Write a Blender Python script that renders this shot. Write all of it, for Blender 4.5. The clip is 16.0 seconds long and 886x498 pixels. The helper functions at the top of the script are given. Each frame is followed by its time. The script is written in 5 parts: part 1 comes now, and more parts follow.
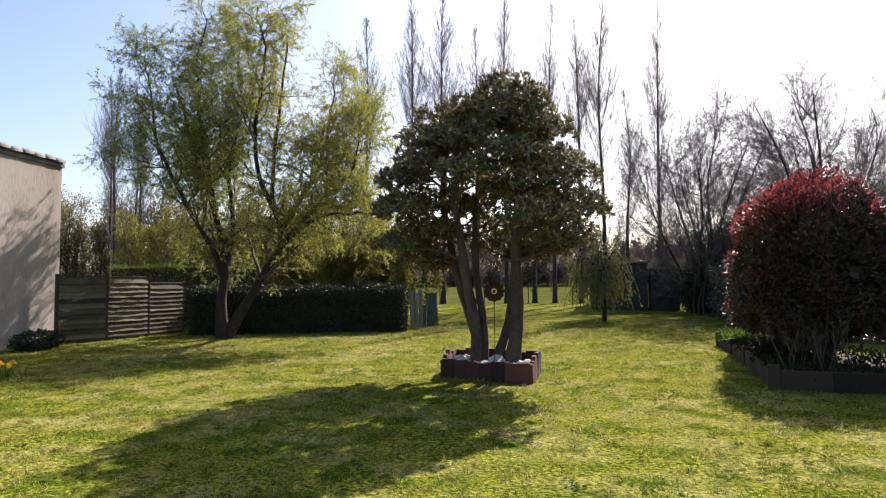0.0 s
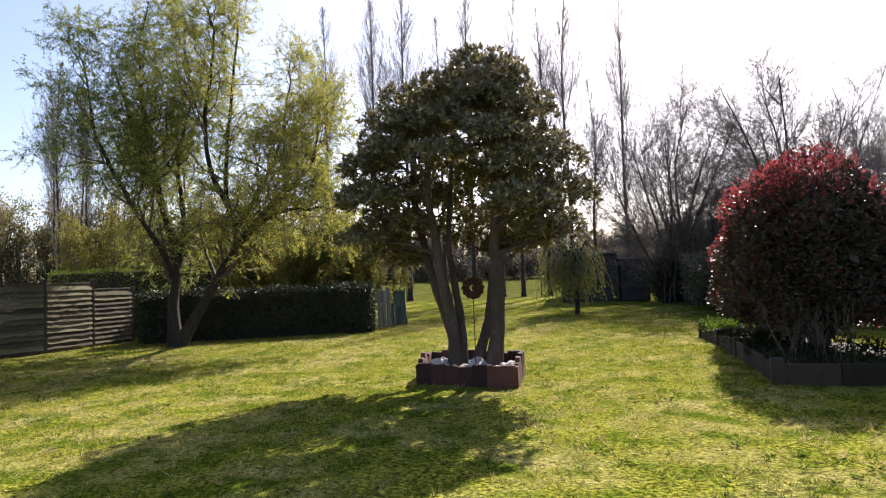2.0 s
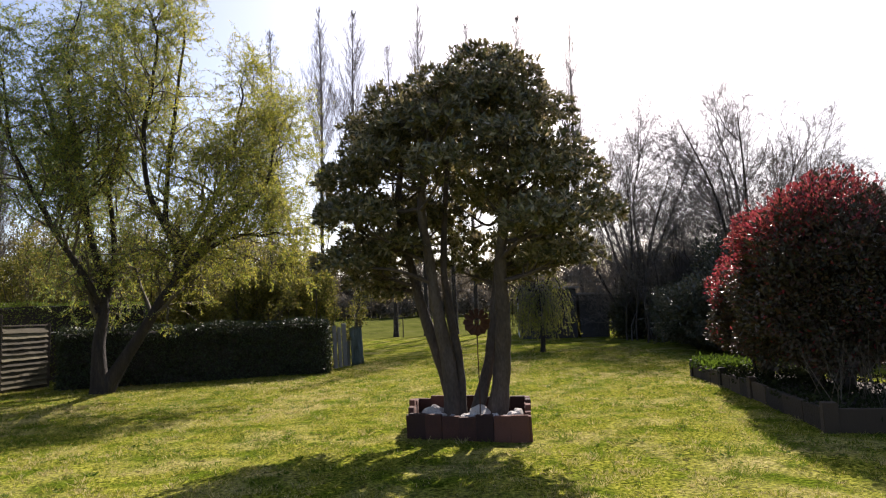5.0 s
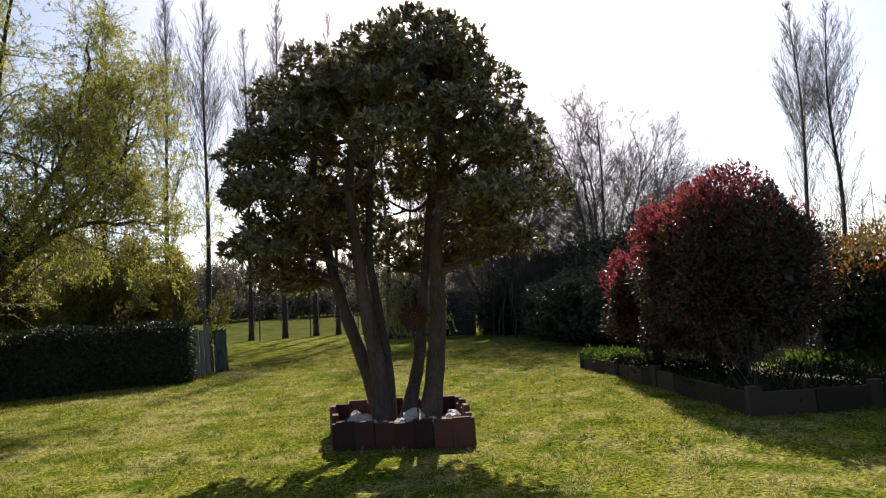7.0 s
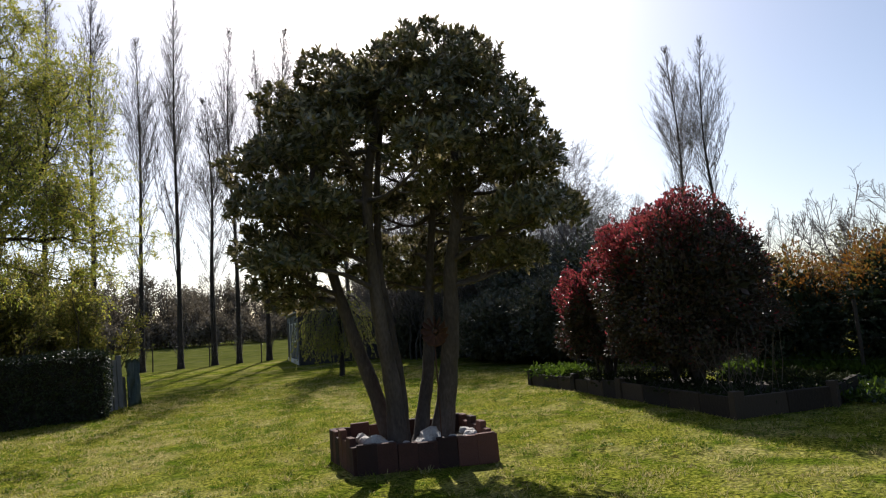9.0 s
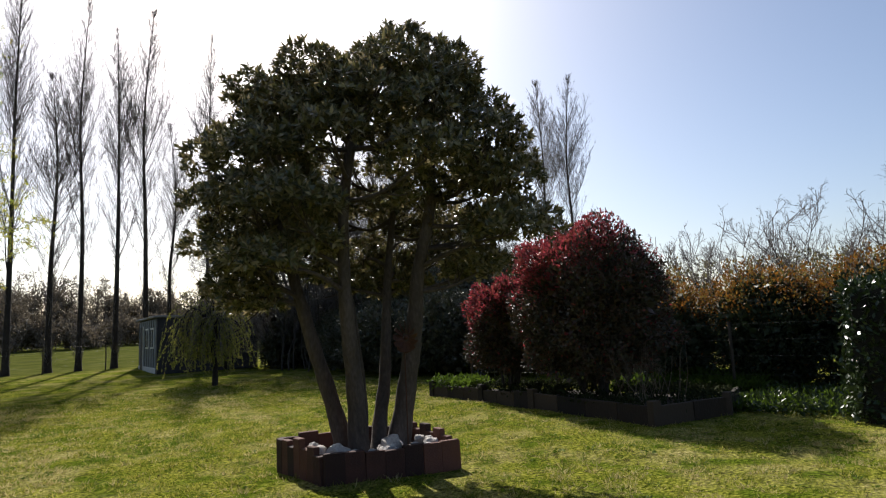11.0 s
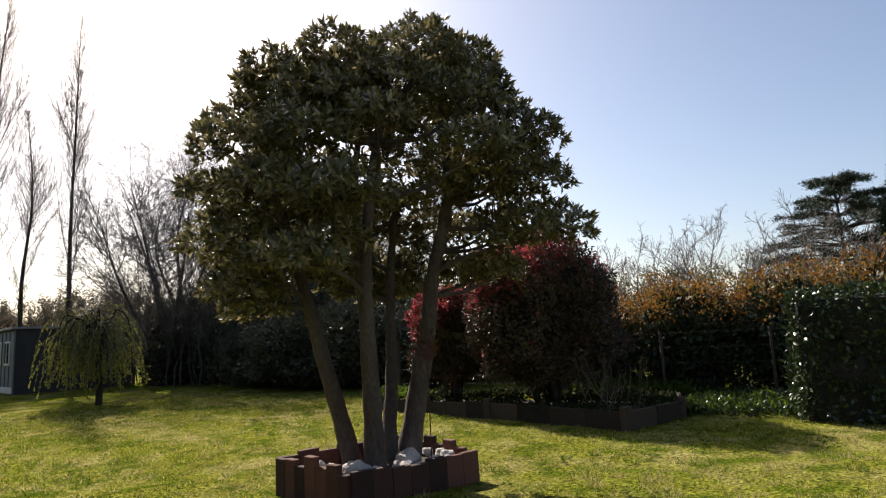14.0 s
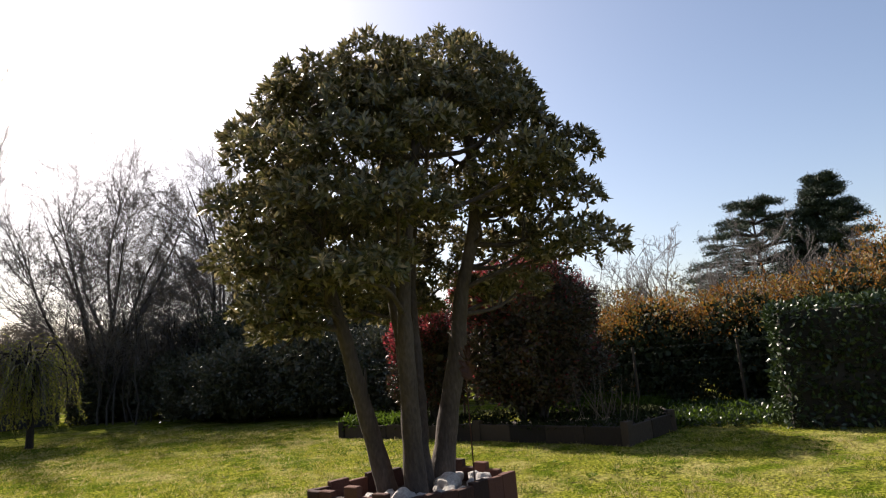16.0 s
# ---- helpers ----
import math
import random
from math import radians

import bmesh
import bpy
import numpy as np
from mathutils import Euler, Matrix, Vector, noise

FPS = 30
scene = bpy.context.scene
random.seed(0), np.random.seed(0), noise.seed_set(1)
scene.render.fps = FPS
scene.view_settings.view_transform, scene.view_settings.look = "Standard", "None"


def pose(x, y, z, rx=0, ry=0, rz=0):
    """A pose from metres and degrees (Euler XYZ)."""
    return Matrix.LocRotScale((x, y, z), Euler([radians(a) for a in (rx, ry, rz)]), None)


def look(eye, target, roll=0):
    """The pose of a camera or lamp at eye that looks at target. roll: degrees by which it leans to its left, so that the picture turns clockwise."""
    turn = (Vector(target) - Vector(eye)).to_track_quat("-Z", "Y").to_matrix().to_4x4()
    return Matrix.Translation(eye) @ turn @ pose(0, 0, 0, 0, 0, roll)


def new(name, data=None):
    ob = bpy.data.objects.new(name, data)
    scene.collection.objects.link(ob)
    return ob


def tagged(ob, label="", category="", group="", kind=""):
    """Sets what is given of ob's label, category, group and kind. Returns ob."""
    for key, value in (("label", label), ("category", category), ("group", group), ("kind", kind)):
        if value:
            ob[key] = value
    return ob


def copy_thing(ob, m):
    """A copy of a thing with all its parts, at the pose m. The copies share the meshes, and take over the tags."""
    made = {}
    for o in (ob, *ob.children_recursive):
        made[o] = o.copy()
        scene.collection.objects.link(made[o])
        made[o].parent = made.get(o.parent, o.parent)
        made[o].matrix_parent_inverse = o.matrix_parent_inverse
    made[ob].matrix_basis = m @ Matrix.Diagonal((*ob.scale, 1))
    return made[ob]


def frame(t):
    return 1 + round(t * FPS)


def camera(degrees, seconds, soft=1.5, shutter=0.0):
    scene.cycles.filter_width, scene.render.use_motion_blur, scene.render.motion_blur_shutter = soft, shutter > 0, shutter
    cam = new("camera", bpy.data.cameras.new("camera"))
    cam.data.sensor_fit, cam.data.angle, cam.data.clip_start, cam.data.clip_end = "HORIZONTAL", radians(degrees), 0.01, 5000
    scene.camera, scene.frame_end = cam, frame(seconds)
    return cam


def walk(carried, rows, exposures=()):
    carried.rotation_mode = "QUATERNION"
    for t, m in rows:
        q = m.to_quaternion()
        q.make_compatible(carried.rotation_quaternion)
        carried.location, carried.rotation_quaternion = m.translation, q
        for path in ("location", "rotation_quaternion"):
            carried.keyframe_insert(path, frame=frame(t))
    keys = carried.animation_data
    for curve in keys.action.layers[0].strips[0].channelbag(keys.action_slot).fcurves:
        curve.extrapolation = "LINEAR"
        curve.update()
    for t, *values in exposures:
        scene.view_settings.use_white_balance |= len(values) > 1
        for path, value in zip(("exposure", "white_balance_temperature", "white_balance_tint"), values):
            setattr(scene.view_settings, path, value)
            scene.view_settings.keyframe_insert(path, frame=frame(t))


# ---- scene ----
cam = camera(70.5, 16.0, 1.2)
METRES, EYE, TILT, LEAN, TURN = 9.934, 1.5, 0.0, 0.0, 0.0
ROWS = [
    (0.0, 0.0, 0.0, 0.0, 0.02, 3.14, 0.44),
    (0.5, 0.0042, 0.0227, 0.0003, 0.05, 2.56, 0.54),
    (1.0, -0.0013, 0.0426, 0.0009, -1.49, 2.1, 0.35),
    (1.5, -0.0073, 0.074, 0.0025, -3.65, 2.01, 0.84),
    (2.0, -0.0132, 0.0943, 0.0018, -3.24, 2.69, 2.15),
    (2.5, -0.0165, 0.1239, 0.0031, -2.92, 3.74, 2.16),
    (3.0, -0.0233, 0.1495, 0.0028, -5.29, 3.88, 2.14),
    (3.5, -0.0354, 0.1765, 0.003, -7.62, 3.04, 2.62),
    (3.7, -0.0389, 0.1878, 0.003, -7.38, 2.53, 2.3),
    (5.8, -0.0993, 0.2848, -0.0113, -14.06, 7.48, 1.3),
    (6.0, -0.1022, 0.2989, -0.0139, -16.32, 6.73, 0.82),
    (6.5, -0.1254, 0.3312, -0.0077, -19.16, 6.18, 0.39),
    (7.0, -0.1596, 0.3488, -0.0053, -23.05, 5.29, 3.25),
    (7.5, -0.191, 0.3639, -0.0047, -26.62, 6.63, 2.74),
    (8.0, -0.2206, 0.3918, -0.0049, -29.57, 7.7, 1.42),
    (8.5, -0.2579, 0.4053, -0.0064, -33.31, 5.73, 3.78),
    (9.0, -0.2892, 0.4284, -0.007, -33.84, 6.9, 4.42),
    (9.5, -0.3166, 0.4509, -0.0055, -36.15, 7.42, 3.36),
    (10.0, -0.3524, 0.4598, -0.0072, -42.38, 5.81, 4.47),
    (10.2, -0.3576, 0.4727, -0.0056, -43.5, 6.36, 3.6),
    (12.3, -0.4452, 0.5671, -0.0082, -51.9, 6.1, 4.0),
    (12.5, -0.4475, 0.5772, -0.0085, -51.81, 6.12, 3.54),
    (13.0, -0.4583, 0.6056, -0.0073, -57.22, 5.95, 5.32),
    (13.5, -0.4652, 0.634, -0.0082, -57.84, 6.59, 3.43),
    (14.0, -0.4642, 0.6672, -0.0058, -60.22, 7.89, 2.86),
    (14.5, -0.4631, 0.7025, -0.0034, -64.64, 8.1, 3.98),
    (15.0, -0.4718, 0.7257, -0.0028, -64.43, 9.67, 2.79),
    (15.5, -0.4829, 0.7513, -0.0053, -64.75, 11.22, 3.41),
    (16.0, -0.5014, 0.7763, -0.0052, -67.2, 9.73, 4.65),
]
walk(cam, [(t, pose(0, 0, EYE, TILT, LEAN, TURN) @ pose(METRES * x, METRES * y, METRES * z, 90 + pitch, roll, yaw)) for t, x, y, z, yaw, pitch, roll in ROWS],
     exposures=[(0.0, 1.19, 6400, 16), (2.5, 1.35, 6450, 18), (3.5, 1.22, 6550, 18), (6.0, 0.97, 6550, 16), (7.0, 0.74, 6450, 14), (8.0, 0.54, 6200, 11), (10.0, 0.46, 6200, 11), (12.5, 0.57, 6500, 12), (14.0, 0.77, 6750, 13), (16.0, 0.88, 6750, 14)])

# ---------------------------------------------------------------- light
SUN_AZ, SUN_EL = 29.0, 38.0          # degrees clockwise from +y, and above the horizon
world = bpy.data.worlds.new("sky")
scene.world = world
world.use_nodes = True
wn = world.node_tree
sky = wn.nodes.new("ShaderNodeTexSky")
sky.sky_type = "NISHITA"
sky.sun_disc = False
sky.sun_elevation = radians(SUN_EL)
sky.sun_rotation = radians(SUN_AZ)
sky.air_density, sky.dust_density, sky.ozone_density = 0.9, 1.7, 0.6
wn.nodes["Background"].inputs["Strength"].default_value = 0.095
wn.links.new(sky.outputs[0], wn.nodes["Background"].inputs["Color"])
sun_lamp = bpy.data.lights.new("sun", "SUN")
sun_lamp.energy, sun_lamp.angle, sun_lamp.color = 5.0, radians(0.55), (1.0, 0.94, 0.84)
SUN_DIR = Vector((math.sin(radians(SUN_AZ)) * math.cos(radians(SUN_EL)), math.cos(radians(SUN_AZ)) * math.cos(radians(SUN_EL)), math.sin(radians(SUN_EL))))
new("sun", sun_lamp).matrix_world = look(SUN_DIR * 60, (0, 0, 0))

# ---------------------------------------------------------------- materials


def material(name, colours, scale=6.0, fine=60.0, rough=0.8, bump=0.3, metal=0.0, through_light=0.0, random_by="", spec=0.5, stretch=(1, 1, 1), bump_scale=None):
    """Procedural surface: noise at two scales between the given colours, grain bump, an optional share of light let through."""
    m = bpy.data.materials.new(name)
    m.use_nodes = True
    nt = m.node_tree
    n, l = nt.nodes, nt.links
    b, out = n["Principled BSDF"], n["Material Output"]
    tc = n.new("ShaderNodeTexCoord")
    mp = n.new("ShaderNodeMapping")
    mp.inputs["Scale"].default_value = stretch
    l.new(tc.outputs["Object"], mp.inputs["Vector"])
    big = n.new("ShaderNodeTexNoise")
    big.inputs["Scale"].default_value, big.inputs["Detail"].default_value = scale, 5
    small = n.new("ShaderNodeTexNoise")
    small.inputs["Scale"].default_value, small.inputs["Detail"].default_value = fine, 4
    for q in (big, small):
        l.new(mp.outputs[0], q.inputs["Vector"])
    mix = n.new("ShaderNodeMath")
    mix.operation = "MULTIPLY_ADD"
    mix.inputs[1].default_value = 0.45
    l.new(small.outputs["Fac"], mix.inputs[0])
    half = n.new("ShaderNodeMath")
    half.operation = "MULTIPLY"
    half.inputs[1].default_value = 0.55
    l.new(big.outputs["Fac"], half.inputs[0])
    l.new(half.outputs[0], mix.inputs[2])
    fac = mix.outputs[0]
    if random_by:
        src = n.new("ShaderNodeNewGeometry" if random_by == "island" else "ShaderNodeObjectInfo")
        add = n.new("ShaderNodeMath")
        add.operation = "MULTIPLY_ADD"
        add.inputs[1].default_value = 0.5
        l.new(src.outputs["Random Per Island" if random_by == "island" else "Random"], add.inputs[0])
        sub = n.new("ShaderNodeMath")
        sub.operation = "MULTIPLY"
        sub.inputs[1].default_value = 0.55
        l.new(fac, sub.inputs[0])
        l.new(sub.outputs[0], add.inputs[2])
        fac = add.outputs[0]
    ramp = n.new("ShaderNodeValToRGB")
    els = ramp.color_ramp.elements
    lo, hi = 0.3, 0.7
    while len(els) < len(colours):
        els.new(0.5)
    for i, c in enumerate(colours):
        els[i].position = lo + (hi - lo) * i / max(1, len(colours) - 1)
        els[i].color = (*c, 1)
    l.new(fac, ramp.inputs[0])
    l.new(ramp.outputs[0], b.inputs["Base Color"])
    b.inputs["Roughness"].default_value = rough
    b.inputs["Metallic"].default_value = metal
    b.inputs["Specular IOR Level"].default_value = spec
    if bump:
        bp = n.new("ShaderNodeBump")
        bp.inputs["Strength"].default_value = bump
        bp.inputs["Distance"].default_value = 0.02
        hs = small
        if bump_scale:
            hs = n.new("ShaderNodeTexNoise")
            hs.inputs["Scale"].default_value, hs.inputs["Detail"].default_value = bump_scale, 5
            l.new(mp.outputs[0], hs.inputs["Vector"])
        l.new(hs.outputs["Fac"], bp.inputs["Height"])
        l.new(bp.outputs[0], b.inputs["Normal"])
    if through_light:
        tr = n.new("ShaderNodeBsdfTranslucent")
        l.new(ramp.outputs[0], tr.inputs["Color"])
        ms = n.new("ShaderNodeMixShader")
        ms.inputs[0].default_value = through_light
        l.new(b.outputs[0], ms.inputs[1])
        l.new(tr.outputs[0], ms.inputs[2])
        l.new(ms.outputs[0], out.inputs["Surface"])
    return m


def leaf_material(name, colours, rough=0.45, through_light=0.35, spec=0.5):
    return material(name, colours, 0.8, 9.0, rough, 0.0, 0.0, through_light, "island", spec)


M_MAGNOLIA = leaf_material("magnolia_leaf", [(0.050, 0.053, 0.017), (0.098, 0.093, 0.033), (0.20, 0.168, 0.072)], 0.34, 0.26, 0.6)
# brown-cream underside tone, lightened to paint in sunlit glints on the crown
M_MAGNOLIA_PALE = leaf_material("magnolia_underside_glint", [(0.19, 0.145, 0.075), (0.36, 0.30, 0.17)], 0.45, 0.38)
M_PHOTINIA = leaf_material("photinia_leaf", [(0.036, 0.034, 0.019), (0.066, 0.056, 0.032), (0.088, 0.050, 0.038)], 0.46, 0.12, 0.3)
M_PHOTINIA_RED = leaf_material("photinia_young_leaf", [(0.17, 0.020, 0.030), (0.35, 0.055, 0.066), (0.23, 0.060, 0.046)], 0.36, 0.46)
M_LAUREL = leaf_material("laurel_leaf", [(0.016, 0.030, 0.010), (0.030, 0.050, 0.015), (0.050, 0.075, 0.020)], 0.32, 0.12, 0.45)
M_HEDGE_DARK = leaf_material("dark_hedge_leaf", [(0.024, 0.034, 0.014), (0.045, 0.058, 0.024)], 0.5, 0.10, 0.3)
M_EVERGREEN = leaf_material("evergreen_shrub_leaf", [(0.030, 0.036, 0.018), (0.058, 0.064, 0.034), (0.095, 0.085, 0.055)], 0.4, 0.2, 0.5)
M_HEDGE_BRIGHT = leaf_material("clipped_hedge_leaf", [(0.16, 0.23, 0.02), (0.28, 0.36, 0.04)], 0.6, 0.5)
# near-black: the shade deep inside a hedge, put into the colour
M_INNER_SHADE = material("hedge_inner_shade", [(0.016, 0.014, 0.010), (0.030, 0.026, 0.019)], 6, 40, 0.95, 0.4)
M_WILLOW = leaf_material("willow_leaf", [(0.20, 0.245, 0.03), (0.33, 0.34, 0.05), (0.45, 0.385, 0.065)], 0.6, 0.62)
M_WILLOW_COOL = leaf_material("willow_leaf_cool", [(0.15, 0.21, 0.045), (0.25, 0.31, 0.075)], 0.6, 0.58)
M_WEEPING = leaf_material("weeping_willow_leaf", [(0.16, 0.19, 0.03), (0.26, 0.275, 0.048), (0.36, 0.325, 0.07)], 0.6, 0.6)
M_BRUSH = leaf_material("brush_leaf", [(0.095, 0.105, 0.017), (0.165, 0.165, 0.028), (0.24, 0.20, 0.048)], 0.7, 0.55)
M_COPPER = leaf_material("copper_leaf", [(0.15, 0.060, 0.012), (0.26, 0.112, 0.018), (0.15, 0.12, 0.030)], 0.6, 0.45)
M_OLIVE = leaf_material("far_wood_leaf", [(0.115, 0.11, 0.042), (0.19, 0.17, 0.068), (0.26, 0.21, 0.105)], 0.8, 0.4)
M_BROWN = leaf_material("bare_wood_haze", [(0.085, 0.070, 0.048), (0.14, 0.115, 0.080), (0.20, 0.165, 0.12)], 0.8, 0.3)
M_PINE = leaf_material("pine_needle", [(0.016, 0.030, 0.016), (0.034, 0.052, 0.026)], 0.6, 0.05)
M_COVER = leaf_material("ground_cover_leaf", [(0.020, 0.025, 0.010), (0.040, 0.046, 0.018)], 0.85, 0.1, 0.05)
M_WEED = leaf_material("weed_leaf", [(0.042, 0.072, 0.008), (0.08, 0.125, 0.014)], 0.7, 0.5, 0.2)
M_BLADE = leaf_material("grass_blade", [(0.120, 0.148, 0.014), (0.235, 0.238, 0.030), (0.37, 0.335, 0.070)], 0.6, 0.55, 0.15)
M_STRAW = leaf_material("dry_grass_blade", [(0.32, 0.265, 0.10), (0.52, 0.44, 0.20)], 0.6, 0.5, 0.15)
M_LUSH = leaf_material("lush_grass_blade", [(0.065, 0.110, 0.008), (0.125, 0.180, 0.013)], 0.6, 0.5, 0.15)
M_BARK = material("smooth_grey_bark", [(0.030, 0.020, 0.015), (0.066, 0.047, 0.037), (0.125, 0.094, 0.076)], 5, 45, 0.85, 0.5, stretch=(1, 1, 0.35))
M_BARK_WILLOW = material("fissured_willow_bark", [(0.010, 0.007, 0.005), (0.024, 0.017, 0.013), (0.055, 0.042, 0.032)], 8, 40, 0.9, 1.0, stretch=(1, 1, 0.2))
M_TWIG = material("twig_bark", [(0.035, 0.027, 0.022), (0.07, 0.055, 0.045)], 2, 20, 0.85, 0.0)
M_TWIG_MID = material("grey_twig_bark", [(0.095, 0.080, 0.073), (0.17, 0.146, 0.135)], 2, 20, 0.85, 0.0)
M_TWIG_TAN = material("tan_willow_twig", [(0.050, 0.040, 0.024), (0.110, 0.088, 0.050)], 2, 20, 0.85, 0.0)
M_TWIG_PALE = material("pale_twig_bark", [(0.10, 0.078, 0.064), (0.16, 0.132, 0.112)], 2, 20, 0.85, 0.0)
M_BRICK = material("red_brick", [(0.030, 0.012, 0.009), (0.066, 0.025, 0.017), (0.12, 0.047, 0.031)], 7, 70, 0.9, 0.5, random_by="object")
M_BED = material("weathered_sleeper", [(0.014, 0.009, 0.005), (0.030, 0.019, 0.011), (0.058, 0.039, 0.024)], 4, 50, 0.9, 0.5, random_by="object", stretch=(1, 1, 0.4))
M_STONE = material("white_stone", [(0.26, 0.23, 0.21), (0.46, 0.42, 0.39), (0.66, 0.62, 0.58)], 8, 60, 0.8, 0.4)
M_SOIL = material("dark_soil", [(0.025, 0.018, 0.012), (0.055, 0.04, 0.028)], 5, 60, 0.95, 0.8)
M_RENDER = material("stained_wall_render", [(0.22, 0.185, 0.155), (0.34, 0.29, 0.25), (0.40, 0.355, 0.315)], 1.2, 22, 0.95, 0.25, stretch=(1, 1, 0.22))
M_TILE = material("grey_roof_tile", [(0.10, 0.095, 0.09), (0.20, 0.19, 0.18)], 4, 40, 0.85, 0.4)
M_FENCE = material("weathered_fence_slat", [(0.036, 0.028, 0.015), (0.082, 0.067, 0.036), (0.15, 0.13, 0.075)], 4, 45, 0.9, 0.4, random_by="object", stretch=(0.3, 0.3, 1))
M_POST = material("dark_fence_post", [(0.035, 0.026, 0.017), (0.075, 0.056, 0.038)], 5, 50, 0.9, 0.4)
M_SHED_SIDE = material("grey_blue_shed_panel", [(0.10, 0.12, 0.14), (0.19, 0.21, 0.235)], 2, 30, 0.7, 0.1)
M_SHED_DARK = material("dark_shed_board", [(0.022, 0.02, 0.022), (0.05, 0.046, 0.045)], 3, 40, 0.85, 0.3)
M_ROOFING = material("grey_roofing_sheet", [(0.14, 0.14, 0.15), (0.24, 0.24, 0.25)], 3, 40, 0.7, 0.2)
M_WHITE = material("off_white_paint", [(0.55, 0.55, 0.54), (0.70, 0.70, 0.69)], 4, 40, 0.6, 0.05)
M_GREYWOOD = material("silvered_board", [(0.10, 0.095, 0.088), (0.20, 0.19, 0.175)], 5, 45, 0.85, 0.3, stretch=(1, 1, 0.2))
M_TEAL = material("faded_teal_sheet", [(0.10, 0.14, 0.14), (0.17, 0.21, 0.20)], 5, 40, 0.7, 0.4)
M_RUST = material("rusty_iron", [(0.05, 0.022, 0.014), (0.12, 0.05, 0.028)], 20, 120, 0.75, 0.2, 0.5)
M_WIRE = material("galvanised_wire", [(0.06, 0.055, 0.05), (0.12, 0.11, 0.10)], 20, 90, 0.6, 0.0, 0.7)
M_GLASS = material("dark_pane", [(0.02, 0.025, 0.03), (0.03, 0.035, 0.04)], 2, 10, 0.08, 0.0)
M_YELLOW = leaf_material("yellow_petal", [(0.75, 0.42, 0.02), (0.8, 0.5, 0.04)], 0.6, 0.4)
M_DRY = leaf_material("dry_stalk", [(0.08, 0.06, 0.04), (0.15, 0.115, 0.08)], 0.8, 0.1)


def lawn_material():
    m = bpy.data.materials.new("mown_lawn")
    m.use_nodes = True
    n, l = m.node_tree.nodes, m.node_tree.links
    b = n["Principled BSDF"]
    tc = n.new("ShaderNodeTexCoord")

    def tex(scale, detail, stretch=None):
        q = n.new("ShaderNodeTexNoise")
        q.inputs["Scale"].default_value, q.inputs["Detail"].default_value = scale, detail
        l.new(tc.outputs["Object"], q.inputs["Vector"])
        return q.outputs["Fac"]

    def ramp(src, stops):
        r = n.new("ShaderNodeValToRGB")
        while len(r.color_ramp.elements) < len(stops):
            r.color_ramp.elements.new(0.5)
        for e, (p, c) in zip(r.color_ramp.elements, stops):
            e.position, e.color = p, (*c, 1)
        l.new(src, r.inputs[0])
        return r.outputs[0]

    def blend(fac, a, c):
        q = n.new("ShaderNodeMix")
        q.data_type = "RGBA"
        l.new(fac, q.inputs[0])
        l.new(a, q.inputs[6])
        l.new(c, q.inputs[7])
        return q.outputs[2]

    green = ramp(tex(26, 8), [(0.36, (0.030, 0.038, 0.005)), (0.5, (0.145, 0.158, 0.018)), (0.64, (0.30, 0.29, 0.048))])
    straw = ramp(tex(30, 8), [(0.38, (0.13, 0.108, 0.032)), (0.64, (0.50, 0.425, 0.19))])
    patch = ramp(tex(0.9, 6), [(0.46, (0, 0, 0)), (0.71, (0.82, 0.82, 0.82))])
    lush = ramp(tex(26, 8), [(0.38, (0.030, 0.048, 0.004)), (0.64, (0.105, 0.145, 0.012))])
    clover = ramp(tex(1.9, 6), [(0.49, (0, 0, 0)), (0.62, (0.9, 0.9, 0.9))])
    c = blend(clover, blend(patch, green, straw), lush)
    spots = ramp(tex(1.15, 7), [(0.66, (0, 0, 0)), (0.74, (0.7, 0.7, 0.7))])
    dirt = ramp(tex(45, 6), [(0.3, (0.10, 0.075, 0.045)), (0.7, (0.26, 0.20, 0.13))])
    c = blend(spots, c, dirt)
    hollow = ramp(tex(9.0, 5), [(0.60, (0, 0, 0)), (0.68, (0.85, 0.85, 0.85))])
    thatch = ramp(tex(60, 4), [(0.35, (0.016, 0.018, 0.005)), (0.7, (0.075, 0.066, 0.026))])
    c = blend(hollow, c, thatch)
    axes = n.new("ShaderNodeSeparateXYZ")
    l.new(tc.outputs["Object"], axes.inputs[0])
    reach = n.new("ShaderNodeMapRange")
    reach.inputs["From Min"].default_value, reach.inputs["From Max"].default_value = 34.0, 38.5
    l.new(axes.outputs["Y"], reach.inputs["Value"])
    field = ramp(tex(0.9, 8), [(0.3, (0.050, 0.060, 0.012)), (0.7, (0.105, 0.110, 0.030))])
    c = blend(reach.outputs[0], c, field)
    l.new(c, b.inputs["Base Color"])
    b.inputs["Roughness"].default_value = 0.9
    b.inputs["Specular IOR Level"].default_value = 0.0
    bp = n.new("ShaderNodeBump")
    bp.inputs["Strength"].default_value, bp.inputs["Distance"].default_value = 1.0, 0.035
    l.new(tex(30, 7), bp.inputs["Height"])
    l.new(bp.outputs[0], b.inputs["Normal"])
    return m


M_LAWN = lawn_material()

# ---------------------------------------------------------------- mesh tools


def rng_of(seed):
    return np.random.default_rng(seed)


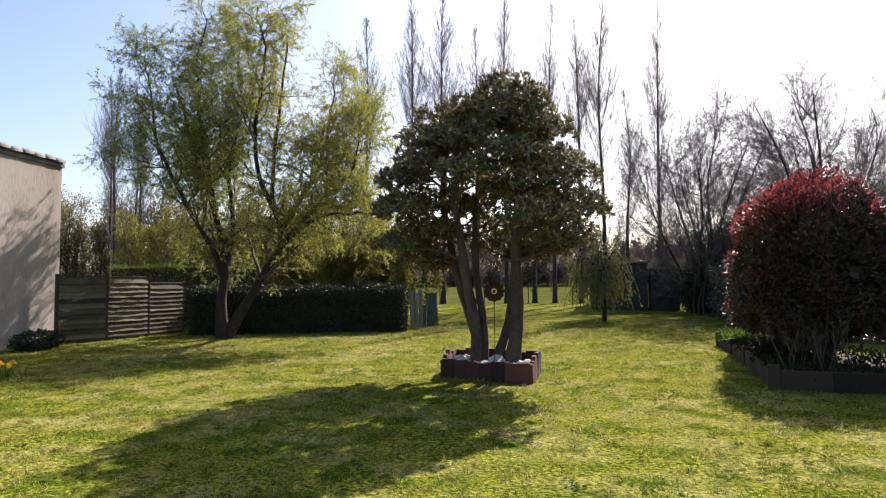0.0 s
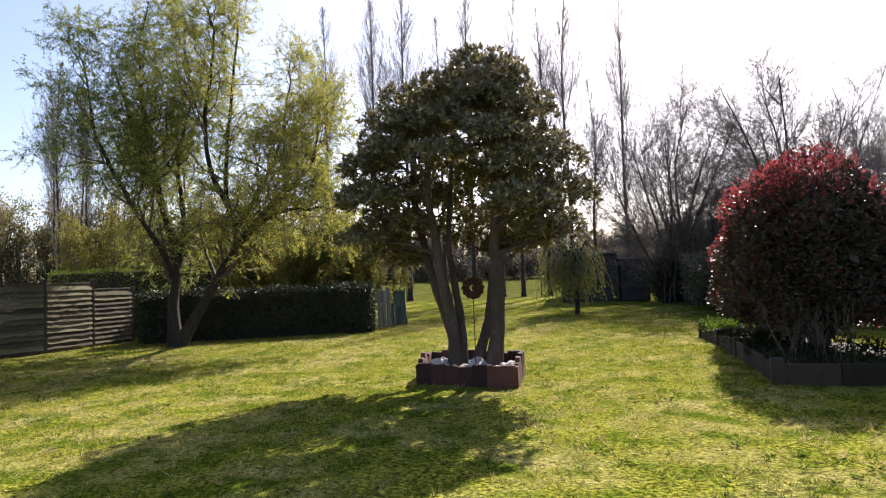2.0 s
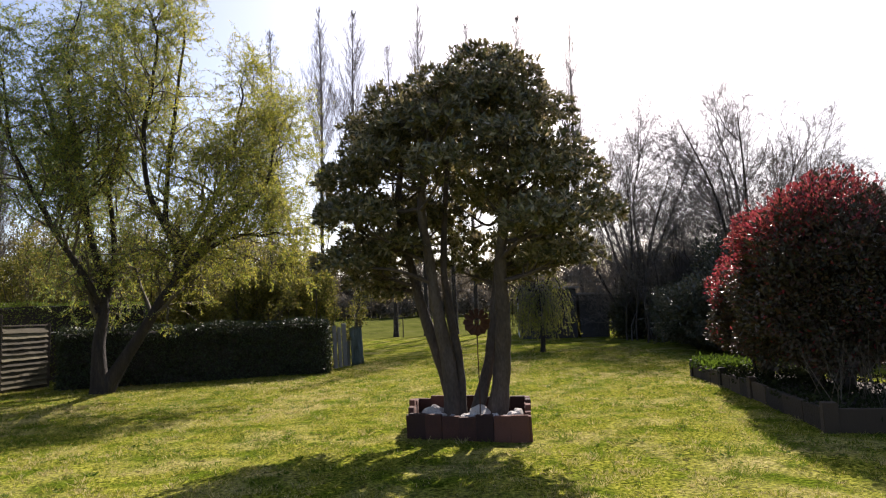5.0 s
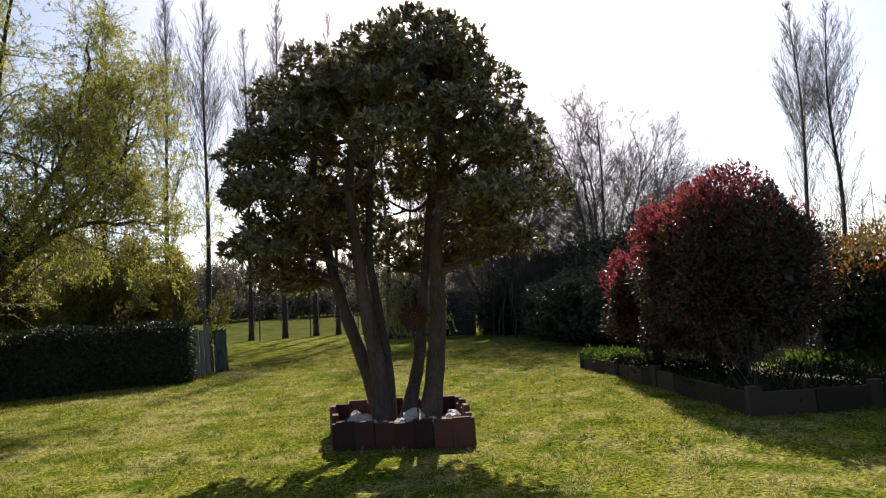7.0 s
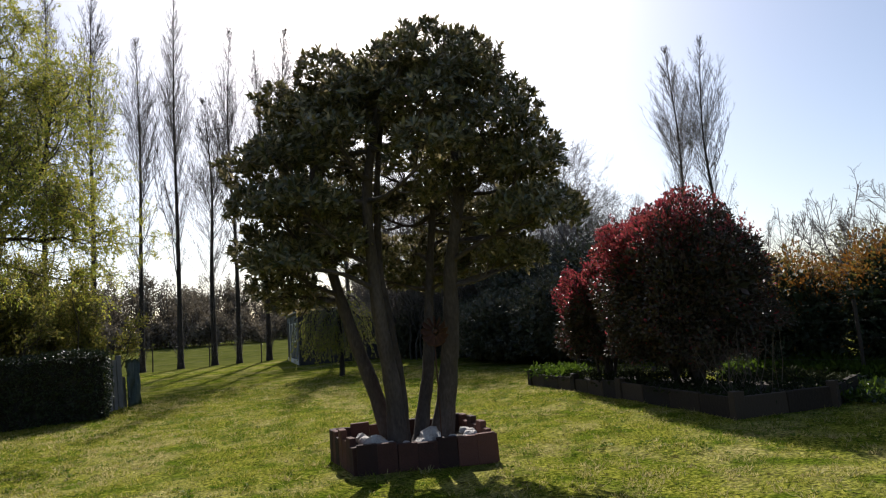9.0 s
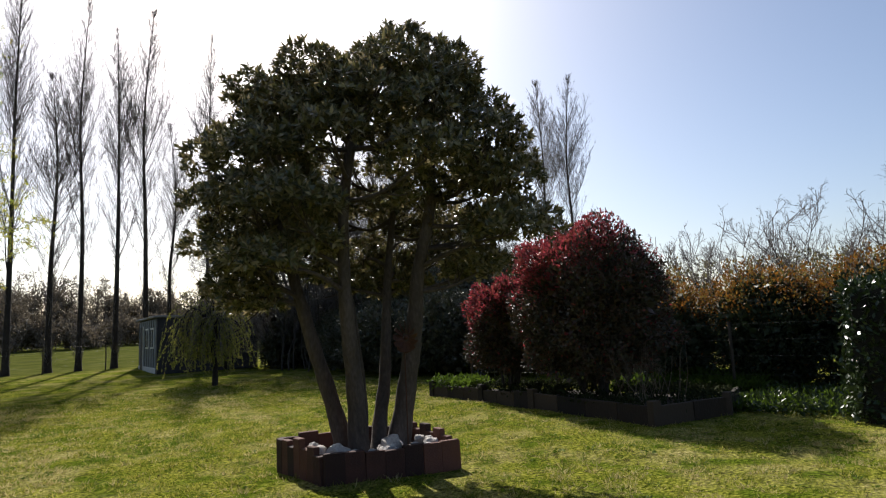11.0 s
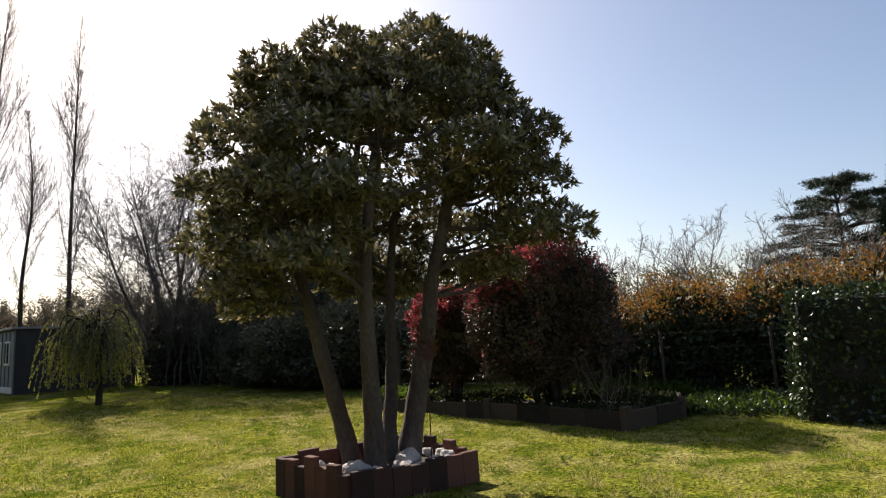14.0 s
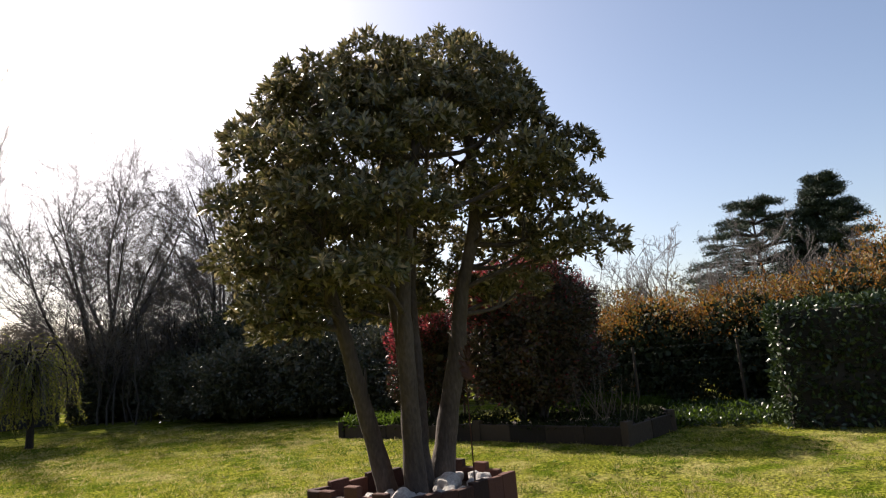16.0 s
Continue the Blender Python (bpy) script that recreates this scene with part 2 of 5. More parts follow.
def quick(name, verts, faces, mats, index=None, smooth=False):
    """A mesh from arrays; all faces have the same number of corners."""
    verts, faces = np.asarray(verts, float).reshape(-1, 3), np.asarray(faces, int)
    k = faces.shape[1]
    me = bpy.data.meshes.new(name)
    me.vertices.add(len(verts))
    me.vertices.foreach_set("co", verts.astype(np.float32).ravel())
    me.loops.add(faces.size)
    me.loops.foreach_set("vertex_index", faces.astype(np.int32).ravel())
    me.polygons.add(len(faces))
    me.polygons.foreach_set("loop_start", np.arange(0, faces.size, k, dtype=np.int32))
    for mt in (mats if isinstance(mats, (list, tuple)) else [mats]):
        me.materials.append(mt)
    if index is not None:
        me.polygons.foreach_set("material_index", np.asarray(index, np.int32))
    if smooth:
        me.polygons.foreach_set("use_smooth", np.ones(len(faces), bool))
    me.update(calc_edges=True)
    return me


def thing(name, loc, label="", category="", group="", kind="", rz=0.0):
    ob = new(name)
    ob.empty_display_size = 0.2
    ob.matrix_basis = pose(*loc, 0, 0, rz)
    return tagged(ob, label, category, group, kind)


def part(name, data, parent, label="", m=None, kind=""):
    """One mesh (a bmesh, or mesh data) as a part of a thing."""
    ob = new(name, data)
    ob.parent = parent
    if m is not None:
        ob.matrix_basis = m
    return tagged(ob, label, "", "", kind)


def from_bm(name, bm, mat, smooth=False):
    me = bpy.data.meshes.new(name)
    bm.normal_update()
    bm.to_mesh(me)
    bm.free()
    me.materials.append(mat)
    if smooth:
        me.polygons.foreach_set("use_smooth", np.ones(len(me.polygons), bool))
    return me


def box(name, size, mat, centre=(0, 0, 0), bevel=0.0, jitter=0.0, seed=0):
    bm = bmesh.new()
    bmesh.ops.create_cube(bm, size=1.0, matrix=Matrix.Translation(centre) @ Matrix.Diagonal((*size, 1)))
    if bevel:
        bmesh.ops.bevel(bm, geom=bm.edges[:], offset=bevel, segments=1, affect="EDGES")
    if jitter:
        r = random.Random(seed)
        for v in bm.verts:
            v.co += Vector((r.uniform(-1, 1), r.uniform(-1, 1), r.uniform(-1, 1))) * jitter
    return from_bm(name, bm, mat)


def tubes(P, R, k=5):
    """Tapered tubes along many paths at once. P: (T, N, 3), R: (T, N)."""
    P, R = np.asarray(P, float), np.asarray(R, float)
    T, N = R.shape
    d = np.gradient(P, axis=1)
    d /= np.linalg.norm(d, axis=2, keepdims=True) + 1e-9
    ref = np.where(np.abs(d[:, :1, 2:3]) > 0.8, np.array([1.0, 0, 0]), np.array([0, 0, 1.0]))
    ref = np.broadcast_to(ref, d.shape)
    u = np.cross(d, ref)
    u /= np.linalg.norm(u, axis=2, keepdims=True) + 1e-9
    v = np.cross(d, u)
    a = np.arange(k) * 2 * np.pi / k
    ring = P[:, :, None] + R[:, :, None, None] * (np.cos(a)[:, None] * u[:, :, None] + np.sin(a)[:, None] * v[:, :, None])
    i = (np.arange(T)[:, None, None] * N + np.arange(N - 1)[None, :, None]) * k
    j = np.arange(k)[None, None]
    q = np.stack([i + j, i + (j + 1) % k, i + k + (j + 1) % k, i + k + j], -1).reshape(-1, 4)
    return ring.reshape(-1, 3), q


def join(*pieces):
    vs, fs, n = [], [], 0
    for v, f in pieces:
        vs.append(v)
        fs.append(f + n)
        n += len(v)
    return np.concatenate(vs), np.concatenate(fs)


def unit(v):
    return v / (np.linalg.norm(v, axis=-1, keepdims=True) + 1e-9)


def grow(P, R, rng, count, span, angle, length, n=6, up=0.1, wiggle=0.12, ratio=0.5, tip=0.2, droop=0.0, fall=0.5, minr=0.004, rel=False):
    """Child branches on parent paths."""
    T, N, _ = P.shape
    s = rng.uniform(span[0], span[1], (T, count))
    f = s * (N - 1)
    i = np.minimum(f.astype(int), N - 2)
    w = (f - i)[..., None]
    rows = np.arange(T)[:, None]
    base = P[rows, i] * (1 - w) + P[rows, i + 1] * w
    rad = R[rows, i] * (1 - w[..., 0]) + R[rows, i + 1] * w[..., 0]
    tan = unit(P[rows, i + 1] - P[rows, i])
    rnd = rng.normal(size=tan.shape)
    perp = unit(rnd - (rnd * tan).sum(-1, keepdims=True) * tan)
    a = np.radians(rng.uniform(angle[0], angle[1], (T, count)))[..., None]
    d = (np.cos(a) * tan + np.sin(a) * perp).reshape(-1, 3)
    base, s = base.reshape(-1, 3), s.reshape(-1)
    L = rng.uniform(length[0], length[1], len(s)) * (1 - fall * (s - span[0]) / max(1e-6, span[1] - span[0]))
    if rel:
        L = L * np.repeat(np.linalg.norm(np.diff(P, axis=1), axis=2).sum(1), count)
    out = [base]
    for k in range(n - 1):
        d = unit(d + np.array([0, 0, up - droop * k / n]) + rng.normal(size=d.shape) * wiggle)
        out.append(out[-1] + d * (L / (n - 1))[:, None])
    r0 = np.maximum(rad.reshape(-1) * ratio, minr)
    return np.stack(out, 1), r0[:, None] * np.linspace(1, tip, n)[None]


def along(P, rng, count, span=(0.2, 1.0)):
    T, N, _ = P.shape
    f = rng.uniform(span[0], span[1], (T, count)) * (N - 1)
    i = np.minimum(f.astype(int), N - 2)
    w = (f - i)[..., None]
    rows = np.arange(T)[:, None]
    p = P[rows, i] * (1 - w) + P[rows, i + 1] * w
    return p.reshape(-1, 3), unit(P[rows, i + 1] - P[rows, i]).reshape(-1, 3)


def leaves(pos, way, length, width, rng, fold=0.25, flat=False, face=None):
    """Leaves at pos, growing along way; each is four triangles folded on its midrib (or two, if flat)."""
    n = len(pos)
    way = unit(way)
    side = unit(np.cross(way, rng.normal(size=(n, 3)) if face is None else face + rng.normal(size=(n, 3)) * 0.35))
    nor = np.cross(side, way)
    L = (length if np.ndim(length) else rng.uniform(0.7, 1.2, n) * length)[:, None]
    W = L * width * 0.5
    tip = pos + way * L - nor * L * 0.10
    mid = pos + way * L * 0.55 - nor * W * fold
    a = pos + way * L * 0.5 + side * W
    c = pos + way * L * 0.5 - side * W
    k = np.arange(n)[:, None]
    if flat:
        return np.stack([pos, a, tip, c], 1).reshape(-1, 3), (k * 4 + np.array([[0, 1, 2, 0, 2, 3]])).reshape(-1, 3)
    return (np.stack([pos, a, tip, c, mid], 1).reshape(-1, 3),
            (k * 5 + np.array([[0, 4, 1, 1, 4, 2, 0, 3, 4, 3, 2, 4]])).reshape(-1, 3))


def ball(rng, n):
    return unit(rng.normal(size=(n, 3)))


def fbm(p, scale, seed=0):
    return np.array([noise.noise(Vector((float(q[0]) * scale + seed * 7.3, float(q[1]) * scale, float(q[2]) * scale))) for q in p])


def ground_z(x, y):
    far = np.clip((np.asarray(y, float) - 21.0) / 17.0, 0, 1)
    hill = np.clip((np.asarray(y, float) - 44.0) / 60.0, 0, 1)
    return -0.03 + 0.29 * far * far * (3 - 2 * far) + 2.2 * hill


# ---------------------------------------------------------------- ground


def build_ground():
    g = np.sinh(np.linspace(-6.2, 6.2, 221)) / np.sinh(6.2)
    xs, ys = 900 * g, 12 + 900 * g
    X, Y = np.meshgrid(xs, ys)
    near = np.exp(-((X / 14) ** 2 + ((Y - 9) / 14) ** 2))
    Z = ground_z(X, Y)
    Z = Z + near * (0.018 * np.sin(X * 1.9 + 0.7 * np.sin(Y)) * np.cos(Y * 1.6) + 0.012 * np.sin(X * 4.3 + Y * 3.1))
    n = len(xs)
    i = (np.arange(n - 1)[:, None] * n + np.arange(n - 1)[None]).reshape(-1, 1)
    q = i + np.array([[0, 1, n + 1, n]])
    ob = new("ground", quick("ground", np.stack([X, Y, Z], -1), q, M_LAWN, smooth=True))
    tagged(ob, "mown spring lawn with dry straw patches, running into meadow", "lawn", kind="structure")


build_ground()

PLANTER = [(1.335, 9.70), (-0.02, 10.27), (0.20, 11.36), (1.62, 10.74)]
BED = [(6.5, 14.9), (6.0, 13.1), (5.55, 11.6), (4.68, 8.98), (6.05, 8.45), (7.3, 8.7)]


def inside(px, py, poly):
    hit = np.zeros(len(px), bool)
    for (x0, y0), (x1, y1) in zip(poly, poly[1:] + poly[:1]):
        c = (y0 > py) != (y1 > py)
        xx = x0 + (py - y0) * (x1 - x0) / (y1 - y0 + 1e-12)
        hit ^= c & (px < xx)
    return hit


def lawn_bumps(x, y):
    return np.exp(-((x / 14) ** 2 + ((y - 9) / 14) ** 2)) * (0.018 * np.sin(x * 1.9 + 0.7 * np.sin(y)) * np.cos(y * 1.6) + 0.012 * np.sin(x * 4.3 + y * 3.1))


def patchy(x, y, f, seed):
    """Soft value noise from summed waves, about -1 to 1."""
    r = rng_of(seed)
    out = 0
    for k in range(9):
        a, w = r.uniform(0, 6.28), f * r.uniform(0.6, 1.7)
        out = out + np.sin((x * np.cos(a) + y * np.sin(a)) * w + r.uniform(0, 6.28) + 0.8 * np.sin((x * np.sin(a) - y * np.cos(a)) * w * 0.7))
    return out / 4.2


def build_grass():
    rng = rng_of(11)
    m, per = 70000, 15
    ty = 1.5 + 23 * rng.random(m) ** 1.25
    tx = rng.uniform(-10, 9.5, m)
    keep = ~inside(tx, ty, PLANTER) & ~inside(tx, ty, BED + [(9, 8.7), (9, 14.9)]) & (rng.random(m) < 0.60 + 0.60 * patchy(tx, ty, 9.0, 1) + 0.55 * patchy(tx, ty, 26.0, 2))
    tx, ty = tx[keep], ty[keep]
    tall = np.repeat(0.85 * np.exp(rng.normal(size=len(tx)) * 0.38), per)
    wide = np.repeat(rng.uniform(0.016, 0.042, len(tx)) * (1 + 0.05 * np.maximum(0, ty - 6)), per)
    n = len(tx) * per
    off = rng.normal(size=(n, 2)) * wide[:, None]
    x, y = np.repeat(tx, per) + off[:, 0], np.repeat(ty, per) + off[:, 1]
    h = rng.uniform(0.014, 0.038, n) * tall * (1 + 0.02 * np.maximum(0, y - 6))
    a = rng.uniform(0, 2 * np.pi, n)
    lean = (off / wide[:, None] * 0.35 + rng.normal(size=(n, 2)) * 0.6) * h[:, None]
    w = rng.uniform(0.0030, 0.0060, n) * (1 + 0.07 * np.maximum(0, y - 6))
    z = ground_z(x, y) - 0.006 + lawn_bumps(x, y)
    p0 = np.stack([x + w * np.cos(a), y + w * np.sin(a), z], 1)
    p1 = np.stack([x - w * np.cos(a), y - w * np.sin(a), z], 1)
    p2 = np.stack([x + lean[:, 0], y + lean[:, 1], z + h], 1)
    k = len(tx)
    dry = patchy(tx, ty, 1.6, 3) + 0.5 * patchy(tx, ty, 6.0, 4)
    lush = patchy(tx, ty, 2.6, 5) + 0.5 * patchy(tx, ty, 11.0, 6)
    kind = np.where(rng.random(k) < np.clip(dry * 0.60 + 0.12, 0.06, 0.75), 1, np.where(rng.random(k) < np.clip(lush * 0.9 + 0.2, 0.08, 0.92), 2, 0))
    idx = np.where(rng.random(n) < 0.8, np.repeat(kind, per), rng.integers(0, 3, n))
    ob = new("grass", quick("grass", np.stack([p0, p1, p2], 1), np.arange(3 * n).reshape(-1, 3), [M_BLADE, M_STRAW, M_LUSH], idx))
    tagged(ob, "short green and straw-coloured lawn grass blades", "grass", kind="stuff")


def build_lawn_weeds():
    """Flat rosettes and clover tufts in the lawn."""
    rng = rng_of(12)
    n = 1100
    x, y = rng.uniform(-8, 6, n), 2.5 + 13 * rng.random(n) ** 1.2
    keep = ~inside(x, y, PLANTER) & ~inside(x, y, BED + [(9, 8.7), (9, 14.9)]) & (patchy(x, y, 3.0, 8) > 0.0)
    x, y = x[keep], y[keep]
    per = 12
    size = np.repeat(rng.uniform(0.025, 0.055, len(x)), per)
    b = np.repeat(np.stack([x, y, ground_z(x, y) + lawn_bumps(x, y) + 0.012], 1), per, 0)
    a = rng.uniform(0, 2 * np.pi, len(b))
    way = np.stack([np.cos(a), np.sin(a), rng.uniform(0.1, 0.7, len(b))], 1)
    b = b + np.stack([np.cos(a), np.sin(a), 0 * a], 1) * (size * rng.uniform(0, 0.6, len(b)))[:, None]
    v, q = leaves(b, way, size, 0.38, rng)
    ob = new("lawn_weeds", quick("lawn_weeds", v, q, [M_LUSH, M_WEED], np.repeat(rng.random(len(b)) < 0.3, 4).astype(int)))
    tagged(ob, "small leafy weed rosettes scattered in the lawn", "weeds", kind="stuff")


build_lawn_weeds()
build_grass()

# ---------------------------------------------------------------- house, fence, hedges


def build_house():
    t = thing("house", (-10.4, 17.0, -0.05), "rendered house end wall with rain stains and tile coping", "house", rz=-8.0)
    # local: +x faces the garden, the wall runs towards -y
    part("wall", box("wall", (7.0, 12.0, 4.78), M_RENDER, (-3.5, -6.0, 2.39), 0.01), t, "beige rendered wall streaked with rain stains")
    part("wall_cap", box("wall_cap", (7.1, 12.1, 0.12), M_TILE, (-3.5, -6.0, 4.84), 0.015), t, "grey fascia under the verge tiles")
    half = bmesh.new()
    bmesh.ops.create_cone(half, cap_ends=True, segments=14, radius1=0.115, radius2=0.10, depth=0.42)
    bmesh.ops.rotate(half, verts=half.verts[:], matrix=Euler((radians(90), 0, 0)).to_matrix())
    bmesh.ops.bisect_plane(half, geom=half.verts[:] + half.edges[:] + half.faces[:], plane_co=(0, 0, -0.02), plane_no=(0, 0, 1), clear_inner=True)
    me = from_bm("ridge_tile", half, M_TILE, True)
    for i in range(30):
        part("ridge_tile", me, t, m=pose(0.0, -0.2 - i * 0.37, 4.92 + 0.02 * (i % 2), 3, 0, 0))
    flat = box("roof_tile", (0.34, 0.40, 0.03), M_TILE, (0, 0, 0), 0.006)
    for i in range(30):
        for j in range(5):
            part("roof_tile", flat, t, m=pose(-0.25 - j * 0.3, -0.2 - i * 0.37, 4.93 + 0.05 * j, 0, 9, 0))


build_house()


def build_fence():
    posts = [(-10.18, 16.55), (-9.43, 17.6), (-8.93, 19.0), (-8.45, 20.4)]
    tops = [1.80, 1.84, 1.83, 1.60]
    t = thing("fence", (-9.26, 17.37, -0.05), "weathered lapped wooden fence panels between dark posts", "fence")
    ox, oy = -9.26, 17.37
    for (x, y), h in zip(posts, tops):
        part("post", box("post", (0.085, 0.085, h + 0.08), M_POST, (0, 0, (h + 0.08) / 2), 0.006), t, m=pose(x - ox, y - oy, 0, 0, 0, 45))
    for k in range(3):
        (x0, y0), (x1, y1) = posts[k], posts[k + 1]
        L = math.hypot(x1 - x0, y1 - y0) - 0.09
        top = 1.80 if k < 2 else 1.62
        ang = math.degrees(math.atan2(y1 - y0, x1 - x0))
        rng = random.Random(40 + k)
        n = 12 if k < 2 else 11
        pitch = (top - 0.16) / n
        for i in range(n):
            z = 0.12 + pitch * i
            out = 0.0
            bm = bmesh.new()
            cols = 10
            fr = []
            ph = rng.uniform(0, 6.28)
            for c in range(cols):
                xx = -L / 2 + L * c / (cols - 1)
                bow = 0.005 * math.sin(c * 1.05 + ph)
                lo, hi = z + rng.uniform(-0.011, 0.011), z + pitch * 1.10 + rng.uniform(-0.008, 0.008)
                fr.append([bm.verts.new((xx, out + bow - 0.060, lo)), bm.verts.new((xx, out + bow - 0.004, hi)), bm.verts.new((xx, out + bow + 0.006, hi)), bm.verts.new((xx, out + bow - 0.046, lo))])
            for a, b in zip(fr, fr[1:]):
                for q in range(4):
                    bm.faces.new((a[q], b[q], b[(q + 1) % 4], a[(q + 1) % 4]))
            bm.faces.new(fr[0])
            bm.faces.new(fr[-1][::-1])
            part("slat", from_bm("slat", bm, M_FENCE), t, m=pose((x0 + x1) / 2 - ox, (y0 + y1) / 2 - oy, 0, 0, rng.uniform(-0.4, 0.4), ang))
        part("top_rail", box("top_rail", (L, 0.06, 0.035), M_POST, (0, 0, top + 0.01), 0.004), t, m=pose((x0 + x1) / 2 - ox, (y0 + y1) / 2 - oy, 0, 0, 0, ang))
        part("gravel_board", box("gravel_board", (L, 0.03, 0.14), M_POST, (0, 0, 0.06), 0.004), t, m=pose((x0 + x1) / 2 - ox, (y0 + y1) / 2 - oy, 0, 0, 0, ang))


build_fence()


def hedge(name, x0, y0, x1, y1, thick, height, mat, label, count, leaf=0.07, seed=1, rough=0.06, top_mat=None):
    """A clipped hedge from one end to the other: a solid core coloured as inner shade and a skin of leaves."""
    rng = rng_of(seed)
    L, ang = math.hypot(x1 - x0, y1 - y0), math.degrees(math.atan2(y1 - y0, x1 - x0))
    t = thing(name, ((x0 + x1) / 2, (y0 + y1) / 2, float(ground_z(0, (y0 + y1) / 2))), label, "hedge", rz=ang)
    # solid dark box in place of the shaded inside, seen between the leaves
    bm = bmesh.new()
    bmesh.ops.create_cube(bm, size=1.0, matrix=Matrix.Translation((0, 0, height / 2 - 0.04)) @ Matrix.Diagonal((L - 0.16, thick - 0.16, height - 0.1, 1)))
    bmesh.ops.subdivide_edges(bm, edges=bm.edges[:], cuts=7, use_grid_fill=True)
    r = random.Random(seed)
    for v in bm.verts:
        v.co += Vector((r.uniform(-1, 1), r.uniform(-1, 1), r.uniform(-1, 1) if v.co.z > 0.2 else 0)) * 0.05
    part("twig_core", from_bm("twig_core", bm, M_INNER_SHADE), t)
    # leaves on the faces
    area = [L * height, L * height, L * thick, thick * height, thick * height]
    f = rng.choice(5, count, p=np.array(area) / sum(area))
    a, b = rng.random(count) - 0.5, rng.random(count)
    p, nrm = np.zeros((count, 3)), np.zeros((count, 3))
    for k, (pp, nn) in enumerate([(lambda a, b: (a * L, -thick / 2 + 0 * a, b * height), (0, -1, 0)), (lambda a, b: (a * L, thick / 2 + 0 * a, b * height), (0, 1, 0)),
                                  (lambda a, b: (a * L, (b - 0.5) * thick, height + 0 * a), (0, 0, 1)), (lambda a, b: (L / 2 + 0 * a, a * thick, b * height), (1, 0, 0)),
                                  (lambda a, b: (-L / 2 + 0 * a, a * thick, b * height), (-1, 0, 0))]):
        s = f == k
        p[s] = np.stack(pp(a[s], b[s]), 1)
        nrm[s] = nn
    bump = np.sin(p[:, 0] * 3.1 + seed) * np.sin(p[:, 2] * 3.7 + p[:, 1] * 2) * rough + rng.normal(size=count) * rough * 0.5
    p = p + nrm * bump[:, None]
    p[:, 2] = np.maximum(p[:, 2], 0.03)
    way = nrm * 0.5 + ball(rng, count) * 0.9 + np.array([0, 0, 0.15])
    v, q = leaves(p, way, leaf, 0.5, rng, flat=True)
    idx = None
    use = [mat]
    if top_mat:
        use = [mat, top_mat]
        idx = np.repeat((p[:, 2] > height - 0.05) & (rng.random(count) < 0.6), 2).astype(int)
    part("foliage", quick("foliage", v, q, use, idx), t)
    return t


hedge("dark_hedge", -7.75, 19.6, -1.3, 20.75, 1.1, 1.42, M_HEDGE_DARK, "dark glossy clipped evergreen hedge with shining top leaves", 30000, 0.075, 3)
hedge("clipped_hedge", -11.5, 22.0, -6.6, 22.6, 1.2, 2.2, M_HEDGE_BRIGHT, "bright green clipped hedge behind the wooden fence", 16000, 0.05, 4)
hedge("laurel_hedge", 6.45, 6.75, 5.55, -3.0, 1.3, 1.80, M_LAUREL, "tall clipped laurel hedge with glossy leaves", 30000, 0.10, 5, 0.07)

# ---------------------------------------------------------------- magnolia in its planter


def build_planter():
    t = thing("brick_planter", (0.8, 10.5, -0.05), "low planter of upright red bricks with stepped tops round a tree", "planter")
    rng = random.Random(5)
    sides = [(7, [0.31, 0.30, 0.31, 0.29, 0.31, 0.32, 0.33]), (7, [0.31, 0.38, 0.34, 0.42, 0.33, 0.38, 0.36]), (7, [0.36, 0.40, 0.37, 0.41, 0.38, 0.36, 0.39]), (7, [0.40, 0.34, 0.41, 0.33, 0.38, 0.32, 0.30])]
    for (x0, y0), (x1, y1), (n, tall) in zip(PLANTER, PLANTER[1:] + PLANTER[:1], sides):
        L = math.hypot(x1 - x0, y1 - y0)
        ang = math.degrees(math.atan2(y1 - y0, x1 - x0))
        for i in range(n):
            h = tall[i] + rng.uniform(-0.008, 0.008)
            s = (i + 0.5) / n
            me = box("brick", (L / n - 0.002, 0.07, h), M_BRICK, (0, 0, h / 2), 0.006, 0.002, i)
            part("brick", me, t, m=pose(x0 + (x1 - x0) * s - 0.8, y0 + (y1 - y0) * s - 10.5, 0, rng.uniform(-1.5, 1.5), rng.uniform(-0.8, 0.8), ang + rng.uniform(-1.5, 1.5)))
    bm = bmesh.new()
    vs = [bm.verts.new((x - 0.8, y - 10.5, 0.19)) for x, y in PLANTER]
    bm.faces.new(vs)
    bmesh.ops.triangulate(bm, faces=bm.faces[:])
    bmesh.ops.subdivide_edges(bm, edges=bm.edges[:], cuts=6, use_grid_fill=True)
    for v in bm.verts:
        v.co.z += 0.03 * noise.noise(v.co * 4)
    bmesh.ops.recalc_face_normals(bm, faces=bm.faces[:])
    part("soil", from_bm("soil", bm, M_SOIL, True), t, "dark soil fill")


def stone(seed, size, mat=None, flat=0.7):
    bm = bmesh.new()
    bmesh.ops.create_icosphere(bm, subdivisions=2, radius=1)
    for v in bm.verts:
        d = 1 + 0.42 * noise.noise(v.co * 1.2 + Vector((seed * 3.1, 0, 0))) + 0.15 * noise.noise(v.co * 3.1 + Vector((0, seed * 1.7, 0)))
        v.co = Vector((v.co.x * d * size, v.co.y * d * size * 0.8, v.co.z * d * size * flat))
    return from_bm("stone", bm, mat or M_STONE)


build_planter()


